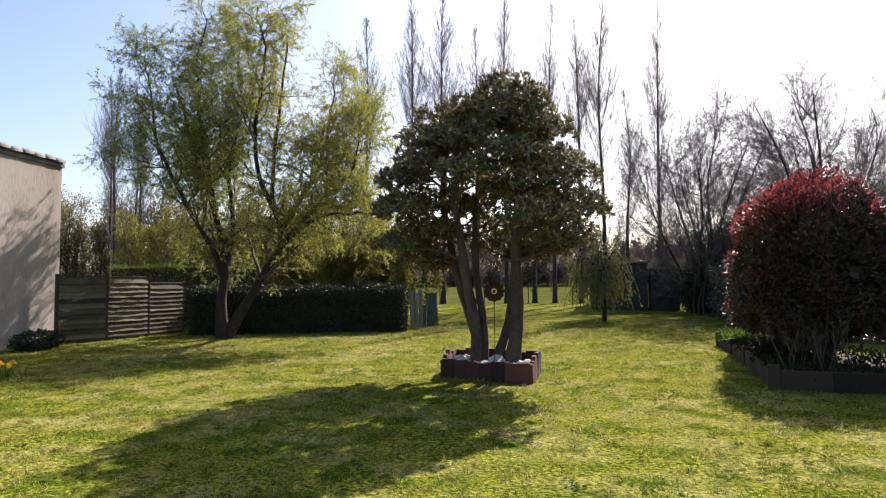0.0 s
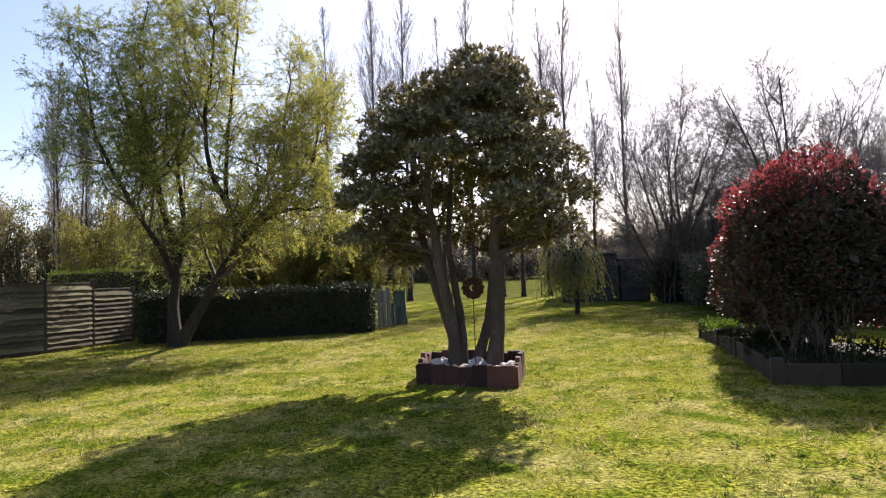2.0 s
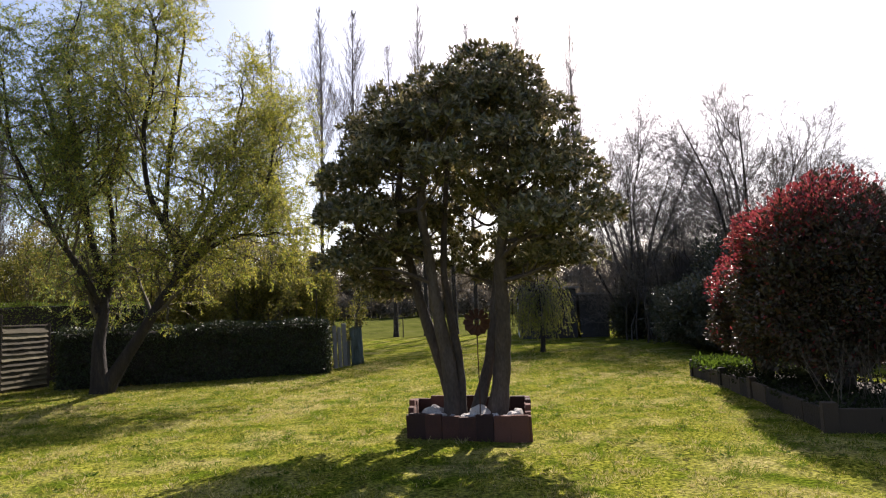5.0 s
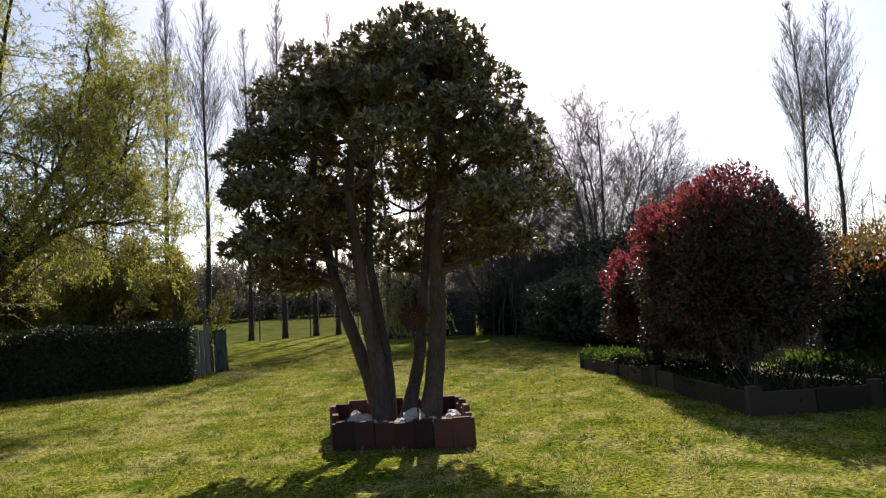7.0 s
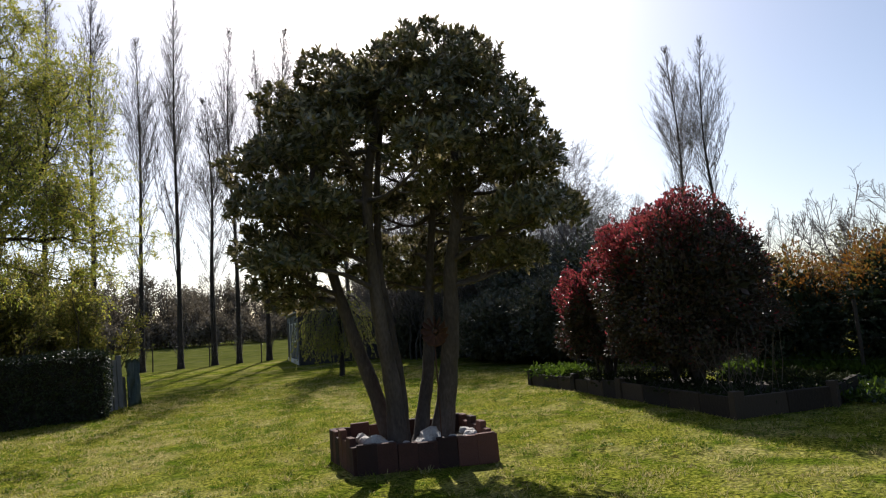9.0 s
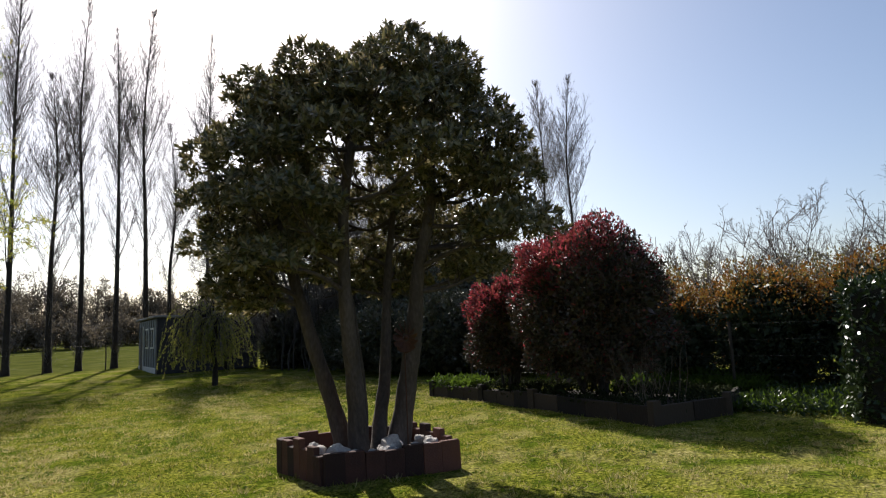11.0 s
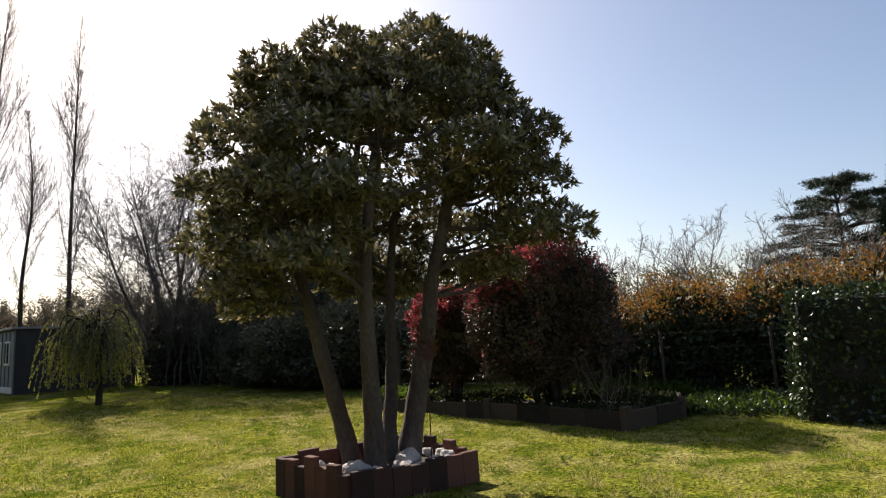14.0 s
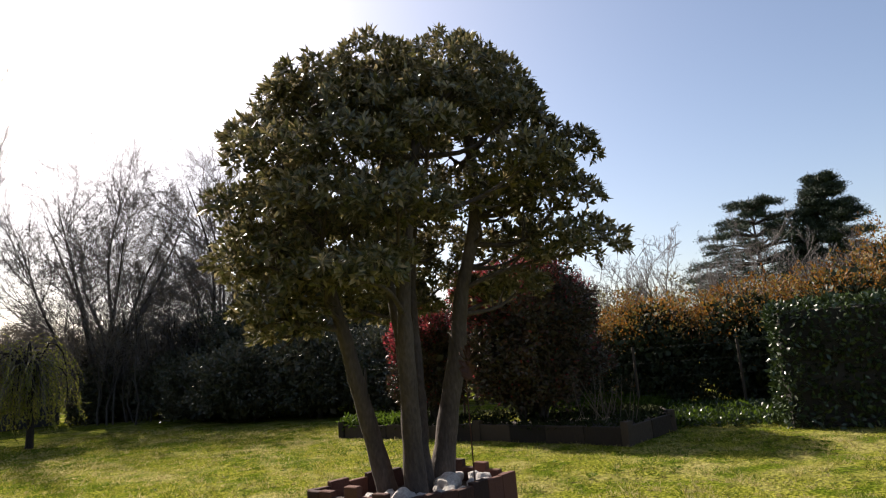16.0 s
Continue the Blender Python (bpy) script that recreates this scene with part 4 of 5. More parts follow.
def poplar(seed, height, slim=1.0):
    rng = rng_of(seed)
    t = thing("poplar_tree", (0, 0, 0), "tall slender leafless poplar with upswept twigs", "tree", "row of poplars")
    wob = rng.normal(size=(3, 2)) * 0.12
    p = spline([(0, 0, -0.1), (*wob[0], height * 0.33), (*wob[1], height * 0.66), (*wob[2], height * 0.99)], 24)[None]
    h = np.linspace(0, 1, 24)
    r = (0.098 * (1 - h) ** 1.1 + 0.003 + 0.042 * np.exp(-h * 30))[None]
    # steep leaders beside the trunk, then twigs that leave wide and sweep up
    lead, leadr = grow(p, r, rng, 3, (0.22, 0.55), (14, 22), (height * 0.22 * slim, height * 0.34 * slim), 12, 0.07, 0.025, 0.30, 0.12, fall=0.35, minr=0.016)
    low, lowr = grow(p, r, rng, 7, (0.14, 0.30), (14, 24), (height * 0.05 * slim, height * 0.10 * slim), 10, 0.10, 0.04, 0.10, 0.25, fall=-0.3, minr=0.008)
    mid, midr = grow(p, r, rng, 52, (0.25, 0.66), (15, 26), (height * 0.11 * slim, height * 0.18 * slim), 10, 0.085, 0.03, 0.12, 0.25, fall=-0.55, minr=0.007)
    top, topr = grow(p, r, rng, 112, (0.50, 0.97), (15, 25), (height * 0.18 * slim, height * 0.26 * slim), 10, 0.085, 0.028, 0.14, 0.25, fall=0.92, minr=0.007)
    side, sider = grow(lead, leadr, rng, 14, (0.2, 0.98), (14, 26), (0.22, 0.38), 10, 0.10, 0.035, 0.4, 0.3, fall=0.75, minr=0.0065, rel=True)
    base, baser = grow(p, r, rng, 14, (0.0, 0.035), (5, 16), (height * 0.04, height * 0.12), 10, 0.14, 0.04, 0.04, 0.3, fall=0.0, minr=0.007)
    P1, R1 = np.concatenate([low, mid, top, side, base]), np.concatenate([lowr, midr, topr, sider, baser])
    P2, R2 = grow(P1, R1, rng, 6, (0.06, 0.98), (12, 26), (0.22, 0.40), 4, 0.16, 0.05, 0.5, 0.4, minr=0.0048, rel=True, fall=0.5)
    P3, R3 = grow(P2, R2, rng, 3, (0.1, 1), (12, 28), (0.45, 0.85), 2, 0.2, 0.08, 0.6, 0.6, minr=0.0034, rel=True)
    v, q = join(tubes(p, r, 10), tubes(lead, leadr, 7))
    part("trunk", quick("trunk", v, q, M_BARK_WILLOW, smooth=True), t)
    v, q = join(tubes(P1, R1, 4), tubes(P2, R2, 3), tubes(P3, R3, 3))
    part("crown", quick("crown", v, q, M_TWIG_MID), t, "upswept leafless twigs")
    return t


def build_poplars():
    kinds = [poplar(51, 18.0), poplar(52, 18.0, 0.85), poplar(53, 18.0, 1.1)]
    row = [(-4.6, 38.2, 17.2), (-1.8, 38.0, 18.8), (0.0, 38.0, 18.4), (2.1, 38.0, 16.6), (3.85, 38.0, 19.2), (5.6, 38.4, 14.0), (6.75, 38.0, 18.0), (8.35, 38.0, 17.2), (9.85, 38.0, 18.6),
           (11.6, 39.0, 13.0), (13.3, 38.0, 18.6), (31.65, 28.2, 17.5), (29.8, 24.85, 16.6),
           (-20.0, 37.5, 13.6), (-19.3, 36.8, 13.8), (-18.5, 37.6, 13.0), (-17.9, 37.0, 12.4)]
    for i, (x, y, h) in enumerate(row):
        w = (1.34 + 0.10 * (i % 3)) * (0.7 if x < -10 else 1.12 if x > 25 else 1.0)
        m = pose(x, y, float(ground_z(x, y)), 0, 0, i * 67) @ Matrix.Diagonal((w, w, h / 17.2, 1))
        if x > 25:
            m = Matrix.Translation(m.translation) @ Matrix.Rotation(radians(1.8), 4, (0.77, 0.64, 0)) @ Matrix.Translation(-m.translation) @ m
        src = kinds[i % 3]
        if i < 3:
            src.matrix_basis = m
        else:
            ob = copy_thing(src, pose(0, 0, 0))
            ob.matrix_basis = m


build_poplars()

def build_bare_trees():
    first = bare_tree("bare_tree", (11.9, 28.4, 0.1), 10.9, "leafless spreading tree with a fine mesh of twigs", 61, 0.56, M_TWIG_MID, (18, 10, 7, 4), 0.20, (0.2, 0.1), 0.14, 0.10)
    for x, y, rz, sc in ((16.2, 26.4, 140, 1.06), (20.2, 26.0, 250, 0.64), (15.3, 20.5, 80, 0.60)):
        ob = copy_thing(first, pose(0, 0, 0))
        ob.matrix_basis = pose(x, y, 0.03, 0, 0, rz) @ Matrix.Diagonal((sc * 1.05, sc * 1.05, sc, 1))


build_bare_trees()


def build_willow():
    rng = rng_of(71)
    t = thing("curly_willow_tree", (-6.35, 18.0, -0.05), "twisted willow with two fissured trunks and fresh yellow-green leaves", "tree")
    limbs = [
        [(0.05, 0, 0), (0.0, 0.0, 1.0), (0.05, 0.1, 2.2), (-0.2, 0.0, 3.4), (-0.6, -0.3, 5.2), (-1.0, -0.6, 7.4)],
        [(0.05, 0.1, 1.9), (0.2, 0.3, 3.2), (0.0, 0.5, 5.0), (0.3, 0.5, 7.0), (0.1, 0.4, 9.0)],
        [(0.0, 0.0, 2.1), (-0.35, -0.5, 3.0), (-0.8, -1.0, 4.1), (-1.2, -1.4, 5.5), (-1.35, -1.5, 7.0)],
        [(0.10, 0.03, 0), (0.52, 0.02, 0.75), (1.25, 0.0, 1.9), (1.65, 0.1, 2.8), (1.35, 0.2, 4.2), (1.5, 0.2, 6.2), (1.9, 0.1, 8.6)],
        [(1.5, 0.0, 2.3), (2.1, -0.2, 3.1), (3.0, -0.3, 3.9), (3.9, -0.3, 4.9), (4.2, -0.2, 6.4)],
        [(1.6, 0.1, 3.0), (2.2, 0.4, 4.2), (2.7, 0.7, 5.6), (3.0, 0.7, 7.4)],
        [(1.4, 0.0, 2.1), (2.2, -0.8, 2.9), (3.3, -1.3, 3.4), (4.3, -1.4, 3.5)],
        [(-0.2, 0.2, 3.2), (-0.3, -0.2, 4.8), (-0.6, -0.3, 6.8), (-0.5, -0.2, 9.2)],
        [(1.5, 0.2, 3.6), (1.0, -0.3, 5.0), (1.2, -0.5, 7.2), (0.9, -0.4, 9.0)],
        [(0.0, 0.0, 1.8), (-0.6, 0.9, 3.0), (-1.2, 1.6, 4.6), (-1.4, 1.9, 6.4)],
    ]
    radii = [0.155, 0.09, 0.09, 0.145, 0.10, 0.09, 0.08, 0.08, 0.08, 0.09]
    P, R = [], []
    for i, (pts, r) in enumerate(zip(limbs, radii)):
        p = spline(pts, 24)
        p = p + np.cumsum(rng.normal(size=p.shape) * 0.045, 0) * np.linspace(0, 1, 24)[:, None]
        rad = r * np.linspace(1.0, 0.16, 24)
        if pts[0][2] == 0:
            rad = rad * (1 + 0.65 * np.exp(-np.linspace(0, 8, 24)))
        P.append(p)
        R.append(rad)
        v, q = tubes(p[None], rad[None], 12)
        part("trunk" if pts[0][2] == 0 else "limb", quick("trunk", v, q, M_BARK_WILLOW, smooth=True), t)
    P, R = np.array(P), np.array(R)
    P1, R1 = grow(P, R, rng, 20, (0.25, 1), (25, 75), (1.3, 2.8), 12, 0.12, 0.24, 0.5, 0.2, fall=0.4, minr=0.014)
    P2, R2 = grow(P1, R1, rng, 9, (0.15, 1), (25, 75), (0.6, 1.3), 8, 0.02, 0.30, 0.55, 0.3, droop=0.25, minr=0.006)
    P3, R3 = grow(P2, R2, rng, 6, (0.15, 1), (25, 80), (0.35, 0.9), 3, -0.06, 0.42, 0.6, 0.6, droop=0.6, minr=0.004)
    v, q = join(tubes(P1, R1, 5), tubes(P2, R2, 3), tubes(P3, R3, 3))
    part("branchwork", quick("branchwork", v, q, M_TWIG_TAN), t, "curling thin branches")
    lp, lw = along(P3, rng, 24, (0.1, 1))
    way = unit(lw * 0.5 + ball(rng, len(lp)) * 0.7 + np.array([0, 0, -0.25]))
    v, q = leaves(lp + rng.normal(size=lp.shape) * 0.02, way, 0.058, 0.36, rng, flat=True)
    idx = np.repeat((rng.random(len(lp)) < np.clip(0.45 - lp[:, 0] * 0.18, 0.05, 0.9)), 2).astype(int)
    part("foliage", quick("foliage", v, q, [M_WILLOW, M_WILLOW_COOL], idx), t, "sparse narrow spring leaves")


build_willow()


def build_weeping():
    rng = rng_of(81)
    t = thing("weeping_willow", (6.1, 23.9, 0.0), "small weeping willow with hanging yellow-green shoots", "tree")
    p = spline([(0, 0, 0), (0.03, 0.02, 0.6), (-0.05, 0, 1.2), (0.02, 0, 1.9)], 10)[None]
    r = np.linspace(0.10, 0.05, 10)[None]
    a = rng.uniform(0, 2 * np.pi, 22)
    reach = rng.uniform(0.25, 0.85, 22) * (1 - 0.2 * np.cos(a - 0.6))
    P1 = np.array([spline([(0, 0, rng.uniform(1.1, 1.8)), (0.45 * e * np.cos(b), 0.45 * e * np.sin(b), rng.uniform(2.1, 2.75)), (e * np.cos(b), e * np.sin(b), rng.uniform(1.7, 2.5)), (1.12 * e * np.cos(b), 1.12 * e * np.sin(b), rng.uniform(0.9, 1.8))], 9) for b, e in zip(a, reach)])
    R1 = np.repeat(np.linspace(0.03, 0.008, 9)[None], 22, 0)
    P2, R2 = grow(P1, R1, rng, 17, (0.10, 1), (30, 90), (0.6, 2.1), 7, -0.25, 0.09, 0.5, 0.4, droop=1.4, fall=0.1, minr=0.004)
    P2[:, :, 2] = np.maximum(P2[:, :, 2], 0.25 + 0.9 * rng.random((len(P2), 1)))
    v, q = tubes(p, r, 8)
    part("trunk", quick("trunk", v, q, M_BARK_WILLOW, smooth=True), t)
    for k in range(len(P1)):
        v, q = tubes(P1[k:k + 1], R1[k:k + 1], 5)
        part("limb", quick("limb", v, q, M_BARK_WILLOW, smooth=True), t)
    v, q = tubes(P2, R2, 3)
    part("branchwork", quick("branchwork", v, q, M_TWIG_PALE), t)
    lp, lw = along(P2, rng, 44, (0.02, 1))
    v, q = leaves(lp, unit(lw + ball(rng, len(lp)) * 0.6 + np.array([0, 0, -0.3])), 0.072, 0.32, rng, flat=True)
    part("foliage", quick("foliage", v, q, M_WEEPING), t)


build_weeping()

# ---------------------------------------------------------------- thickets and far things


def thicket(name, spots, label, mat, seed, leaf=0.1, per=2500, twig_mat=None, category="thicket", stuff=True, up=0.25, fine=True):
    """Brush: each spot (x, y, radius, height) is a bundle of upright stems with thin leaf."""
    rng = rng_of(seed)
    tv, lv = [], []
    for x, y, rad, h in spots:
        n = max(8, int((14 if fine else 8) * rad))
        b = np.stack([x + rng.normal(size=n) * rad * 0.45, y + rng.normal(size=n) * rad * 0.45], 1)
        hh = h * rng.uniform(0.55, 0.95, n)
        z0 = ground_z(b[:, 0], b[:, 1])
        lean = rng.normal(size=(n, 2)) * rad * 0.22
        s = np.linspace(0, 1, 7)
        P = np.zeros((n, 7, 3))
        P[:, :, :2] = b[:, None] + lean[:, None] * (s ** 1.4)[None, :, None] + rng.normal(size=(n, 7, 2)) * 0.06
        P[:, :, 2] = z0[:, None] + hh[:, None] * s[None]
        R = np.repeat((0.045 * np.linspace(1, 0.2, 7))[None], n, 0) * (h / 5)
        P1, R1 = grow(P, R, rng, 8, (0.15, 1), (20, 55), (h * 0.14, h * 0.28), 5, up, 0.14, 0.6, 0.3, minr=0.010)
        tv.append(tubes(P, R, 4))
        tv.append(tubes(P1, R1, 3))
        P2 = P1
        if fine:
            P2, R2 = grow(P1, R1, rng, 4, (0.2, 1), (20, 60), (h * 0.06, h * 0.12), 3, 0.1, 0.15, 0.6, 0.5, minr=0.007)
            tv.append(tubes(P2, R2, 3))
        k = max(1, per // len(P2))
        lp, lw = along(P2, rng, k, (0.1, 1))
        lp = lp + rng.normal(size=lp.shape) * (0.08 if fine else 0.22)
        lv.append(leaves(lp, unit(lw + ball(rng, len(lp))), leaf, 0.5, rng, flat=True))
    t = thing(name, (0, 0, 0), label, category, kind="stuff" if stuff else "")
    v, q = join(*tv)
    part("stemwork", quick("stemwork", v, q, twig_mat or M_TWIG), t)
    v, q = join(*lv)
    part("foliage", quick("foliage", v, q, mat), t)
    return t


# yellow-green brush behind the dark hedge
thicket("brush", [(-7.5, 23.5, 1.4, 4.2), (-5.6, 24.5, 1.5, 4.0), (-3.8, 23.5, 1.4, 3.8), (-2.4, 24.5, 1.3, 3.4), (-3.1, 22.9, 1.2, 3.9), (-1.7, 23.4, 1.1, 3.5), (-2.4, 25.4, 1.4, 4.2), (-9.5, 24.0, 1.5, 4.6), (-11.5, 25.0, 1.5, 4.5)], "yellow-green spring brush behind the hedge", M_BRUSH, 91, 0.085, 16000, M_TWIG_TAN)
r9 = random.Random(92)
thicket("far_wood", [(-38 + i * 1.45, 42 + r9.uniform(-2, 4), 2.0, r9.uniform(6.4, 8.6)) for i in range(24)], "leafless olive-brown wood beyond the garden", M_OLIVE, 93, 0.17, 7500, fine=False)
thicket("far_wood", [(-12 + i * 2.3, 78 + r9.uniform(-7, 7), 2.8, r9.uniform(5.0, 8.0)) for i in range(30)], "leafless brown wood beyond the meadow", M_BROWN, 94, 0.24, 6500, fine=False)
thicket("scrub", [(-16 + i * 2.2, 70 + r9.uniform(-3, 3), 2.2, r9.uniform(2.0, 3.6)) for i in range(34)], "low brown scrub along the far edge of the meadow", M_BROWN, 99, 0.30, 2400, fine=False)
thicket("far_wood", [(50 + r9.uniform(-5, 5), 66 - i * 4.6, 3.0, r9.uniform(4.5, 7.0)) for i in range(17)], "leafless brown wood beyond the garden", M_OLIVE, 95, 0.30, 2600, fine=False)
thicket("brush", [(14.8 + r9.uniform(-1, 1), 17 + i * 2.1, 1.6, r9.uniform(3.2, 4.6)) for i in range(6)], "grey leafless brush behind the dark shrubs", M_OLIVE, 97, 0.07, 900)
thicket("brush", [(12.4, 30.6, 1.2, 4.4), (13.0, 29.0, 1.3, 4.8), (12.3, 27.0, 1.4, 5.0), (13.8, 25.4, 1.5, 5.2), (15.6, 24.0, 1.5, 5.2)], "dense grey leafless brush beside the shed", M_OLIVE, 98, 0.06, 700)

# dark evergreen bank to the right of the shed
r9 = random.Random(96)
for i, (x, y, w, h) in enumerate([(11.7, 28.4, 0.9, 2.0), (13.2, 28.2, 1.4, 2.6), (12.9, 25.8, 1.5, 2.4), (11.7, 23.2, 1.4, 2.1), (10.8, 20.9, 1.5, 2.3), (11.0, 18.5, 1.5, 2.6), (11.4, 16.2, 1.5, 2.4), (13.4, 22.6, 1.9, 3.9), (13.4, 19.2, 1.9, 4.0), (13.6, 15.8, 1.8, 3.2), (15.0, 26.0, 2.0, 3.6), (13.4, 29.6, 1.8, 3.4)]):
    shrub("evergreen_shrub", (x, y, 0.0), (w, w, h), "dark evergreen shrub with glossy leaves in shade", 11000, 0.115, [M_EVERGREEN], lambda p, rng: np.zeros(len(p), int), 100 + i, 6, 0.0, lumps=0.26)

# copper-leaved hedge and shrubs along the wire fence
for i, (x, y, w, h) in enumerate([(9.9, 10.9, 1.1, 2.2), (10.4, 8.9, 1.2, 2.5), (10.6, 6.9, 1.3, 2.5), (10.9, 4.9, 1.4, 2.8), (11.6, 3.0, 1.5, 3.7), (12.2, 1.3, 1.8, 4.9), (12.8, -1.2, 1.9, 5.3)]):
    shrub("copper_shrub", (x, y, 0.0), (w, w, h), "bushy shrub with copper-orange spring leaves over dark stems", 11500, 0.085, [M_HEDGE_DARK, M_COPPER], red_rule(h, 0.46), 120 + i, 8, -0.14, lumps=0.3)
for i, (x, y, h) in enumerate([(12.6, 11.6, 3.9), (12.4, 9.8, 4.2), (12.8, 8.2, 4.6), (12.6, 6.4, 4.4), (13.0, 4.8, 4.3)]):
    bare_tree("bare_shrub", (x, y, 0.0), h, "leafless shrub with upright pale twigs", 131 + i, 0.7, M_TWIG_MID, (7, 6, 4, 2), 0.06, (0, 0), 0.40, 0.04)


def conifer(name, label, loc, height, seed, spread, tiers, tilt, fall):
    """Flat plates of needles on tiers of boughs."""
    rng = rng_of(seed)
    t = thing(name, loc, label, "tree")
    p = spline([(0, 0, 0), (0.1, 0, height * 0.4), (0, 0.1, height)], 16)[None]
    r = 0.22 * np.linspace(1, 0.08, 16)[None]
    b, e = [], []
    for k in range(tiers):
        s = 0.22 + 0.78 * k / tiers
        for i in range(10):
            a = i * 0.6283 + k * 1.3 + rng.uniform(-0.3, 0.3)
            L = spread * (1 - fall * (s - 0.22) / 0.78) * rng.uniform(0.65, 1.05)
            z = height * s + rng.uniform(-0.15, 0.15)
            b.append((0, 0, z))
            e.append((L * math.cos(a), L * math.sin(a), z + L * tilt + rng.uniform(-0.2, 0.2)))
    b, e = np.array(b), np.array(e)
    P1 = np.stack([b, b * 0.6 + e * 0.4 + np.array([0, 0, 0.18]), b * 0.25 + e * 0.75 + np.array([0, 0, 0.12]), e], 1)
    R1 = np.repeat(np.array([[0.06, 0.05, 0.03, 0.012]]), len(P1), 0)
    P2, R2 = grow(P1, R1, rng, 16, (0.25, 1), (25, 65), (0.16, 0.34), 4, 0.03, 0.05, 0.5, 0.4, minr=0.010, rel=True)
    P2[:, :, 2] = P2[:, :1, 2] + (P2[:, :, 2] - P2[:, :1, 2]) * 0.35
    v, q = tubes(p, r, 8)
    part("trunk", quick("trunk", v, q, M_BARK_WILLOW, smooth=True), t)
    v, q = join(tubes(P1, R1, 5), tubes(P2, R2, 3))
    part("branchwork", quick("branchwork", v, q, M_TWIG), t)
    lp, lw = along(P2, rng, 48, (0.05, 1))
    lp = lp + rng.normal(size=lp.shape) * np.array([0.15, 0.15, 0.08])
    v, q = leaves(lp, unit(lw * 0.6 + ball(rng, len(lp)) * 0.8 + np.array([0, 0, 0.5])), 0.17, 0.22, rng, flat=True)
    part("foliage", quick("foliage", v, q, M_PINE), t, "flat plates of dark needles")


conifer("cedar_tree", "dark spreading cedar with flat layered boughs", (36.6, 4.2, 0.0), 9.5, 141, 7.2, 9, 0.03, 0.88)
conifer("fir_tree", "dark pointed conifer with dense upswept boughs", (36.0, 0.6, 0.0), 9.9, 142, 3.6, 16, 0.20, 0.82)


def build_shed():
    t = thing("garden_shed", (7.3, 30.8, 0.15), "dark flat-roofed garden shed with grey-blue side and small windows", "shed", rz=-15)
    part("body", box("body", (2.6, 5.0, 2.25), M_SHED_DARK, (1.3, 2.5, 1.125), 0.01), t)
    part("side_panel", box("side_panel", (0.03, 4.96, 2.2), M_SHED_SIDE, (-0.018, 2.5, 1.12), 0.004), t, "grey-blue cladding")
    part("roof", box("roof", (2.9, 5.3, 0.08), M_ROOFING, (1.3, 2.5, 2.31), 0.01), t)
    part("skirting", box("skirting", (0.03, 4.9, 0.22), M_WHITE, (-0.045, 2.5, 0.14), 0.004), t, "pale skirting board")
    for i in range(9):
        part("batten", box("batten", (0.018, 0.05, 2.1), M_SHED_DARK, (-0.042, 0.06 + 0.605 * i, 1.15), 0.003), t)
    for y in (0.95, 2.35):
        w = part("window", box("window", (0.03, 0.74, 0.86), M_WHITE, (-0.056, y, 1.45), 0.004), t, "pale window frame")
        part("pane", box("pane", (0.012, 0.60, 0.72), M_GLASS, (-0.076, y, 1.45)), w)
        part("glazing_bar", box("glazing_bar", (0.014, 0.035, 0.72), M_WHITE, (-0.086, y, 1.45), 0.002), w)
    d = part("door", box("door", (0.035, 0.78, 1.9), M_SHED_DARK, (-0.058, 3.95, 1.02), 0.005), t, "dark boarded door")
    part("door_frame", box("door_frame", (0.03, 0.07, 1.98), M_WHITE, (-0.060, 3.50, 1.03), 0.004), d, "pale upright")
    part("corner_post", box("corner_post", (0.05, 0.09, 2.2), M_GREYWOOD, (-0.035, 0.0, 1.12), 0.005), t)


build_shed()


def build_lean_to():
    t = thing("lean_to", (9.95, 30.1, 0.15), "low dark lean-to store beside the shed", "shed", rz=-15)
    part("body", box("body", (1.3, 2.5, 1.95), M_SHED_DARK, (0.65, 1.25, 0.975), 0.01), t)
    part("roof", box("roof", (1.5, 2.7, 0.07), M_ROOFING, (0.65, 1.25, 2.0), 0.01), t)


build_lean_to()


def build_tarp():
    t = thing("board_stack", (-0.75, 21.9, 0.0), "upright boards under a faded teal sheet at the hedge end", "boards")
    for i, (x, y, h, w) in enumerate([(-0.30, -0.5, 1.25, 0.16), (-0.16, -0.25, 1.2, 0.14), (-0.02, 0.0, 1.3, 0.18), (0.1, 0.25, 0.75, 0.12)]):
        part("board", box("board", (w, 0.04, h), M_GREYWOOD, (0, 0, h / 2), 0.005), t, m=pose(x, y, 0, -4, 2, 50))
    bm = bmesh.new()
    n, m = 14, 12
    vs = [[bm.verts.new((0.16 + 0.36 * i / n + 0.05 * math.sin(i * 1.9 + j * 0.4), 0.15 + 0.66 * i / n + 0.04 * math.cos(i * 2.3), 1.16 * j / m + 0.03 * math.sin(i + j) * (j > 0))) for j in range(m + 1)] for i in range(n + 1)]
    for i in range(n):
        for j in range(m):
            bm.faces.new((vs[i][j], vs[i + 1][j], vs[i + 1][j + 1], vs[i][j + 1]))
    bmesh.ops.solidify(bm, geom=bm.faces[:], thickness=0.012)
    part("sheet", from_bm("sheet", bm, M_TEAL, True), t, "creased teal sheet")


build_tarp()


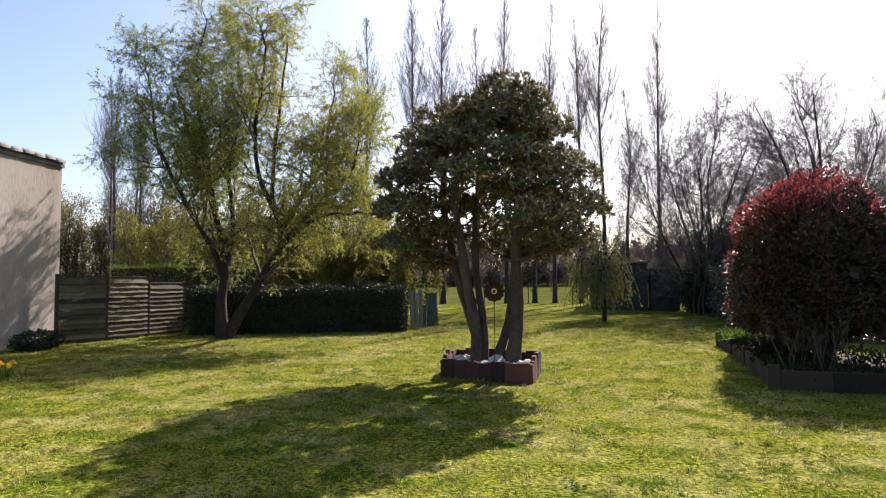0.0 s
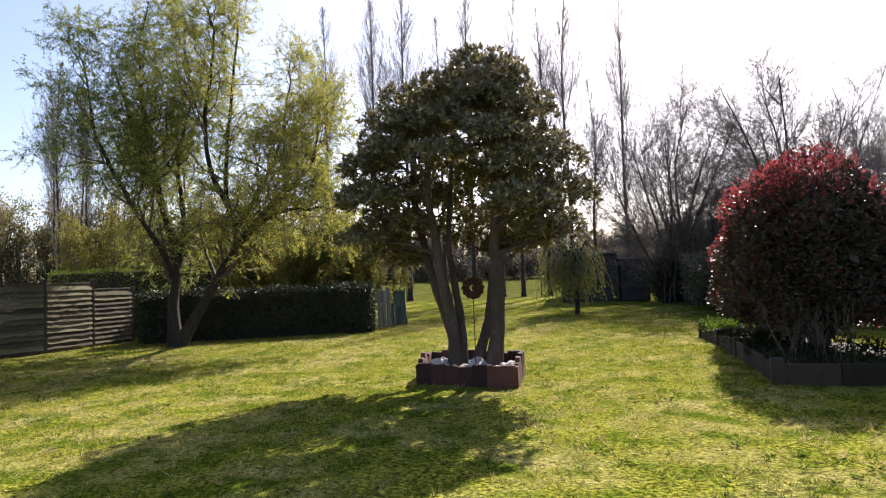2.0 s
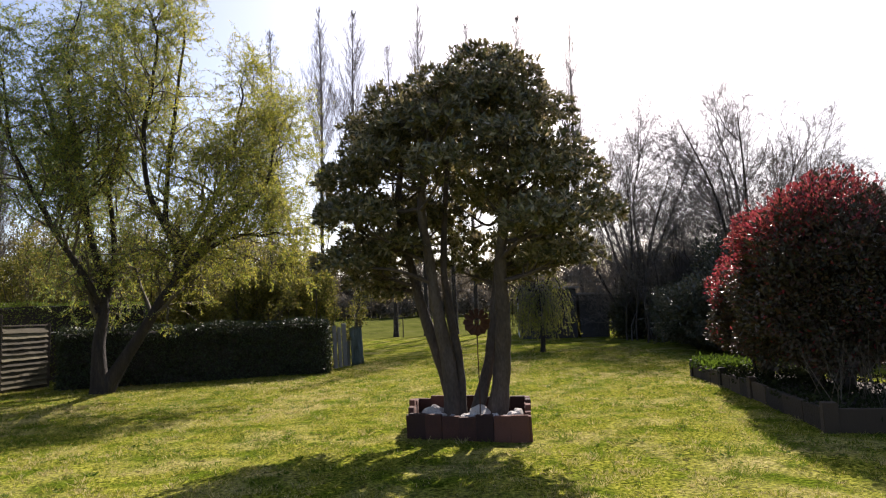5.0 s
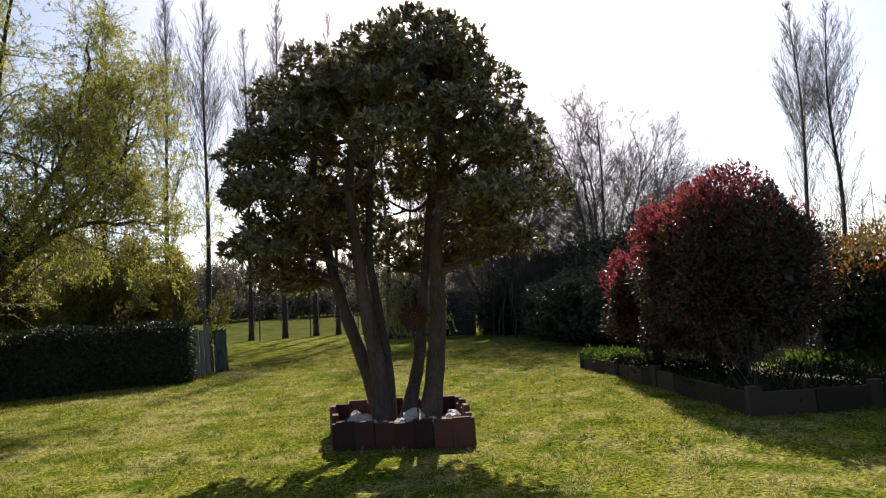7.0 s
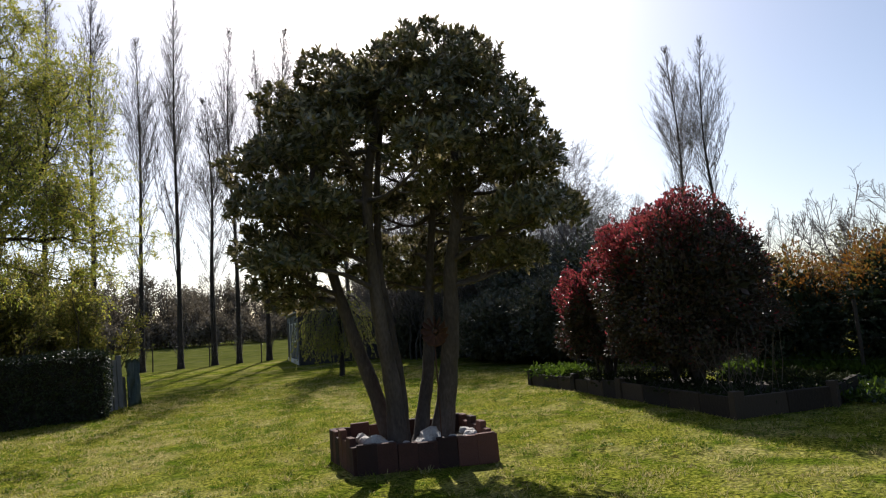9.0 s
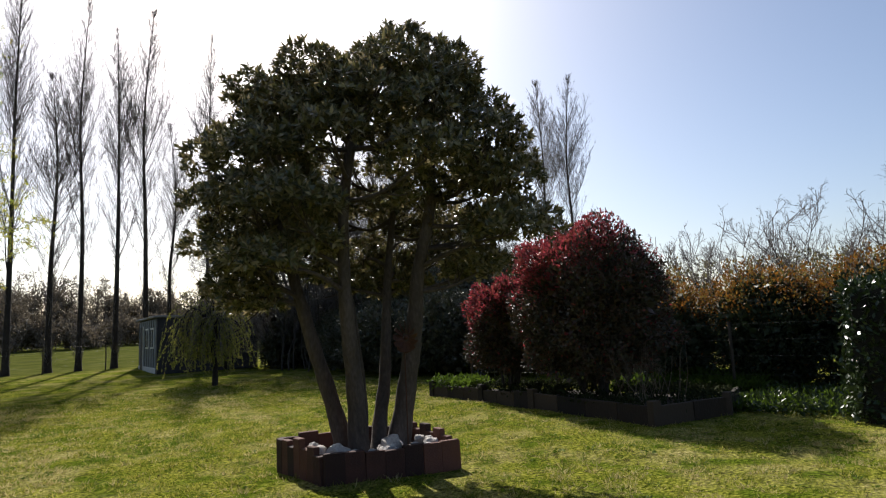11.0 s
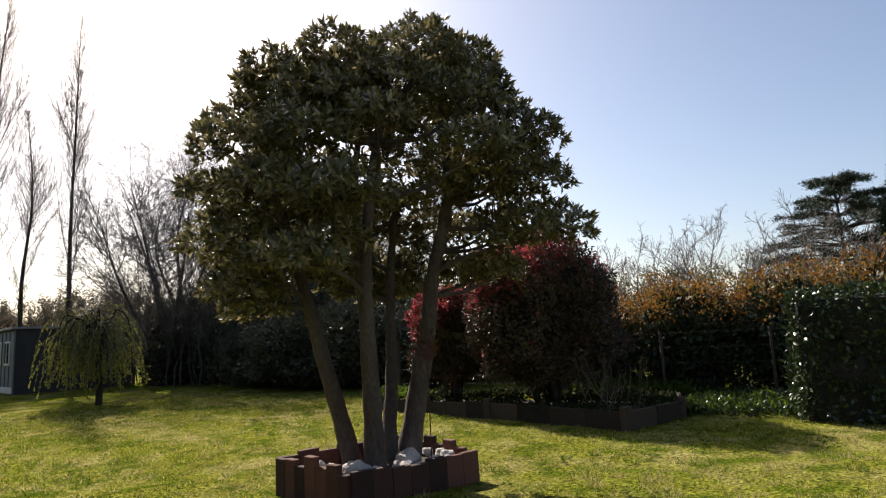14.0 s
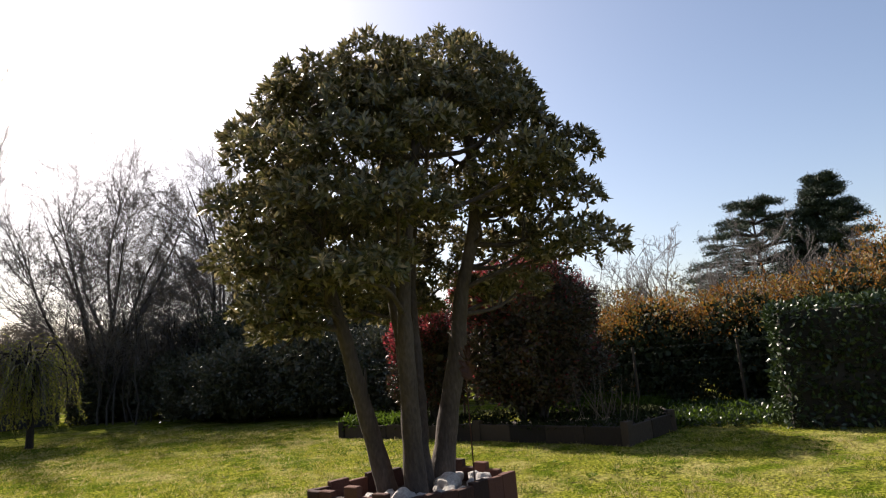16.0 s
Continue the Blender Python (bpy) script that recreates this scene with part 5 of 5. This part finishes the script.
def build_wire_fence(name, pts, label, height, lines, post_r=0.03):
    t = thing(name, (*pts[0], float(ground_z(*pts[0]))), label, "fence")
    o = np.array([*pts[0], float(ground_z(*pts[0]))])
    for x, y in pts:
        z = float(ground_z(x, y))
        v, q = tubes(np.array([[(0, 0, -0.05), (0.01, 0, height * 0.5), (0, 0, height)]]), np.full((1, 3), post_r), 7)
        part("post", quick("post", v, q, M_POST), t, m=pose(x - o[0], y - o[1], z - o[2]))
    for k in lines:
        path = np.array([[(x - o[0], y - o[1], float(ground_z(x, y)) - o[2] + k) for x, y in pts]])
        v, q = tubes(path, np.full((1, len(pts)), 0.002), 4)
        part("wire", quick("wire", v, q, M_WIRE), t)


build_wire_fence("wire_fence", [(8.6, 15.5), (8.6, 13.0), (8.7, 11.0), (8.8, 9.2), (8.9, 7.2), (9.0, 5.0), (9.2, 2.5)], "thin wire fence on dark posts along the garden edge", 1.35, (0.35, 0.7, 1.0, 1.3))
build_wire_fence("meadow_fence", [(-8 + i * 2.6, 37.0) for i in range(10)], "thin wire fence between garden and meadow", 1.2, (0.3, 0.6, 0.9, 1.15))


def build_gate():
    t = thing("field_gate", (9.2, 36.6, 0.24), "plain metal field gate frame by the poplars", "gate")
    for x in (0, 1.5):
        part("post", box("post", (0.09, 0.09, 1.5), M_POST, (x, 0, 0.75), 0.008), t)
    for z in (0.15, 0.8, 1.42):
        part("rail", box("rail", (1.42, 0.04, 0.05), M_POST, (0.75, 0, z), 0.006), t)


build_gate()


def build_dry_stalks():
    rng = rng_of(161)
    t = thing("dry_stalks", (5.35, 9.35, 0.16), "clump of dead pale plant stalks in the raised bed", "plant", kind="stuff")
    n = 26
    b = np.stack([rng.normal(size=n) * 0.28, rng.normal(size=n) * 0.22, np.zeros(n)], 1)
    e = b + np.stack([rng.normal(size=n) * 0.16, rng.normal(size=n) * 0.16, rng.uniform(0.45, 0.95, n)], 1)
    m = (b + e) / 2 + rng.normal(size=(n, 3)) * 0.03
    P = np.stack([b, m, e], 1)
    P2, R2 = grow(P, np.full((n, 3), 0.005), rng, 3, (0.4, 1), (20, 45), (0.12, 0.3), 3, 0.1, 0.1, 0.7, 0.6, minr=0.003)
    v, q = join(tubes(P, np.repeat(np.array([[0.006, 0.005, 0.003]]), n, 0), 4), tubes(P2, R2, 3))
    part("stalk_bundle", quick("stalk_bundle", v, q, M_DRY), t)


build_dry_stalks()


def build_wall_plants():
    shrub("low_shrub", (-9.85, 15.3, -0.03), (0.42, 0.6, 0.42), "low dark shrub at the foot of the house wall", 3500, 0.07, [M_HEDGE_DARK, M_DRY], lambda p, rng: (rng.random(len(p)) < 0.15).astype(int), 171, 5, 0.0)
    rng = rng_of(172)
    t = thing("yellow_flowers", (-7.1, 10.2, -0.03), "clump of yellow daffodil-like flowers with strap leaves", "flowers")
    n = 60
    b = rng.normal(size=(n, 3)) * np.array([0.12, 0.12, 0])
    way = unit(rng.normal(size=(n, 3)) * 0.35 + np.array([0, 0, 1]))
    v, q = leaves(b, way, rng.uniform(0.18, 0.3, n), 0.08, rng)
    part("foliage", quick("foliage", v, q, M_WEED), t)
    k = 9
    for i in range(k):
        hd = b[i] + way[i] * 0.3
        pet = unit(rng.normal(size=(8, 3)) + np.array([0.3, -0.5, 0.2]))
        v, q = leaves(np.repeat(hd[None], 8, 0), pet, np.full(8, 0.055), 0.6, rng)
        part("flower", quick("flower", v, q, M_YELLOW), t)


build_wall_plants()
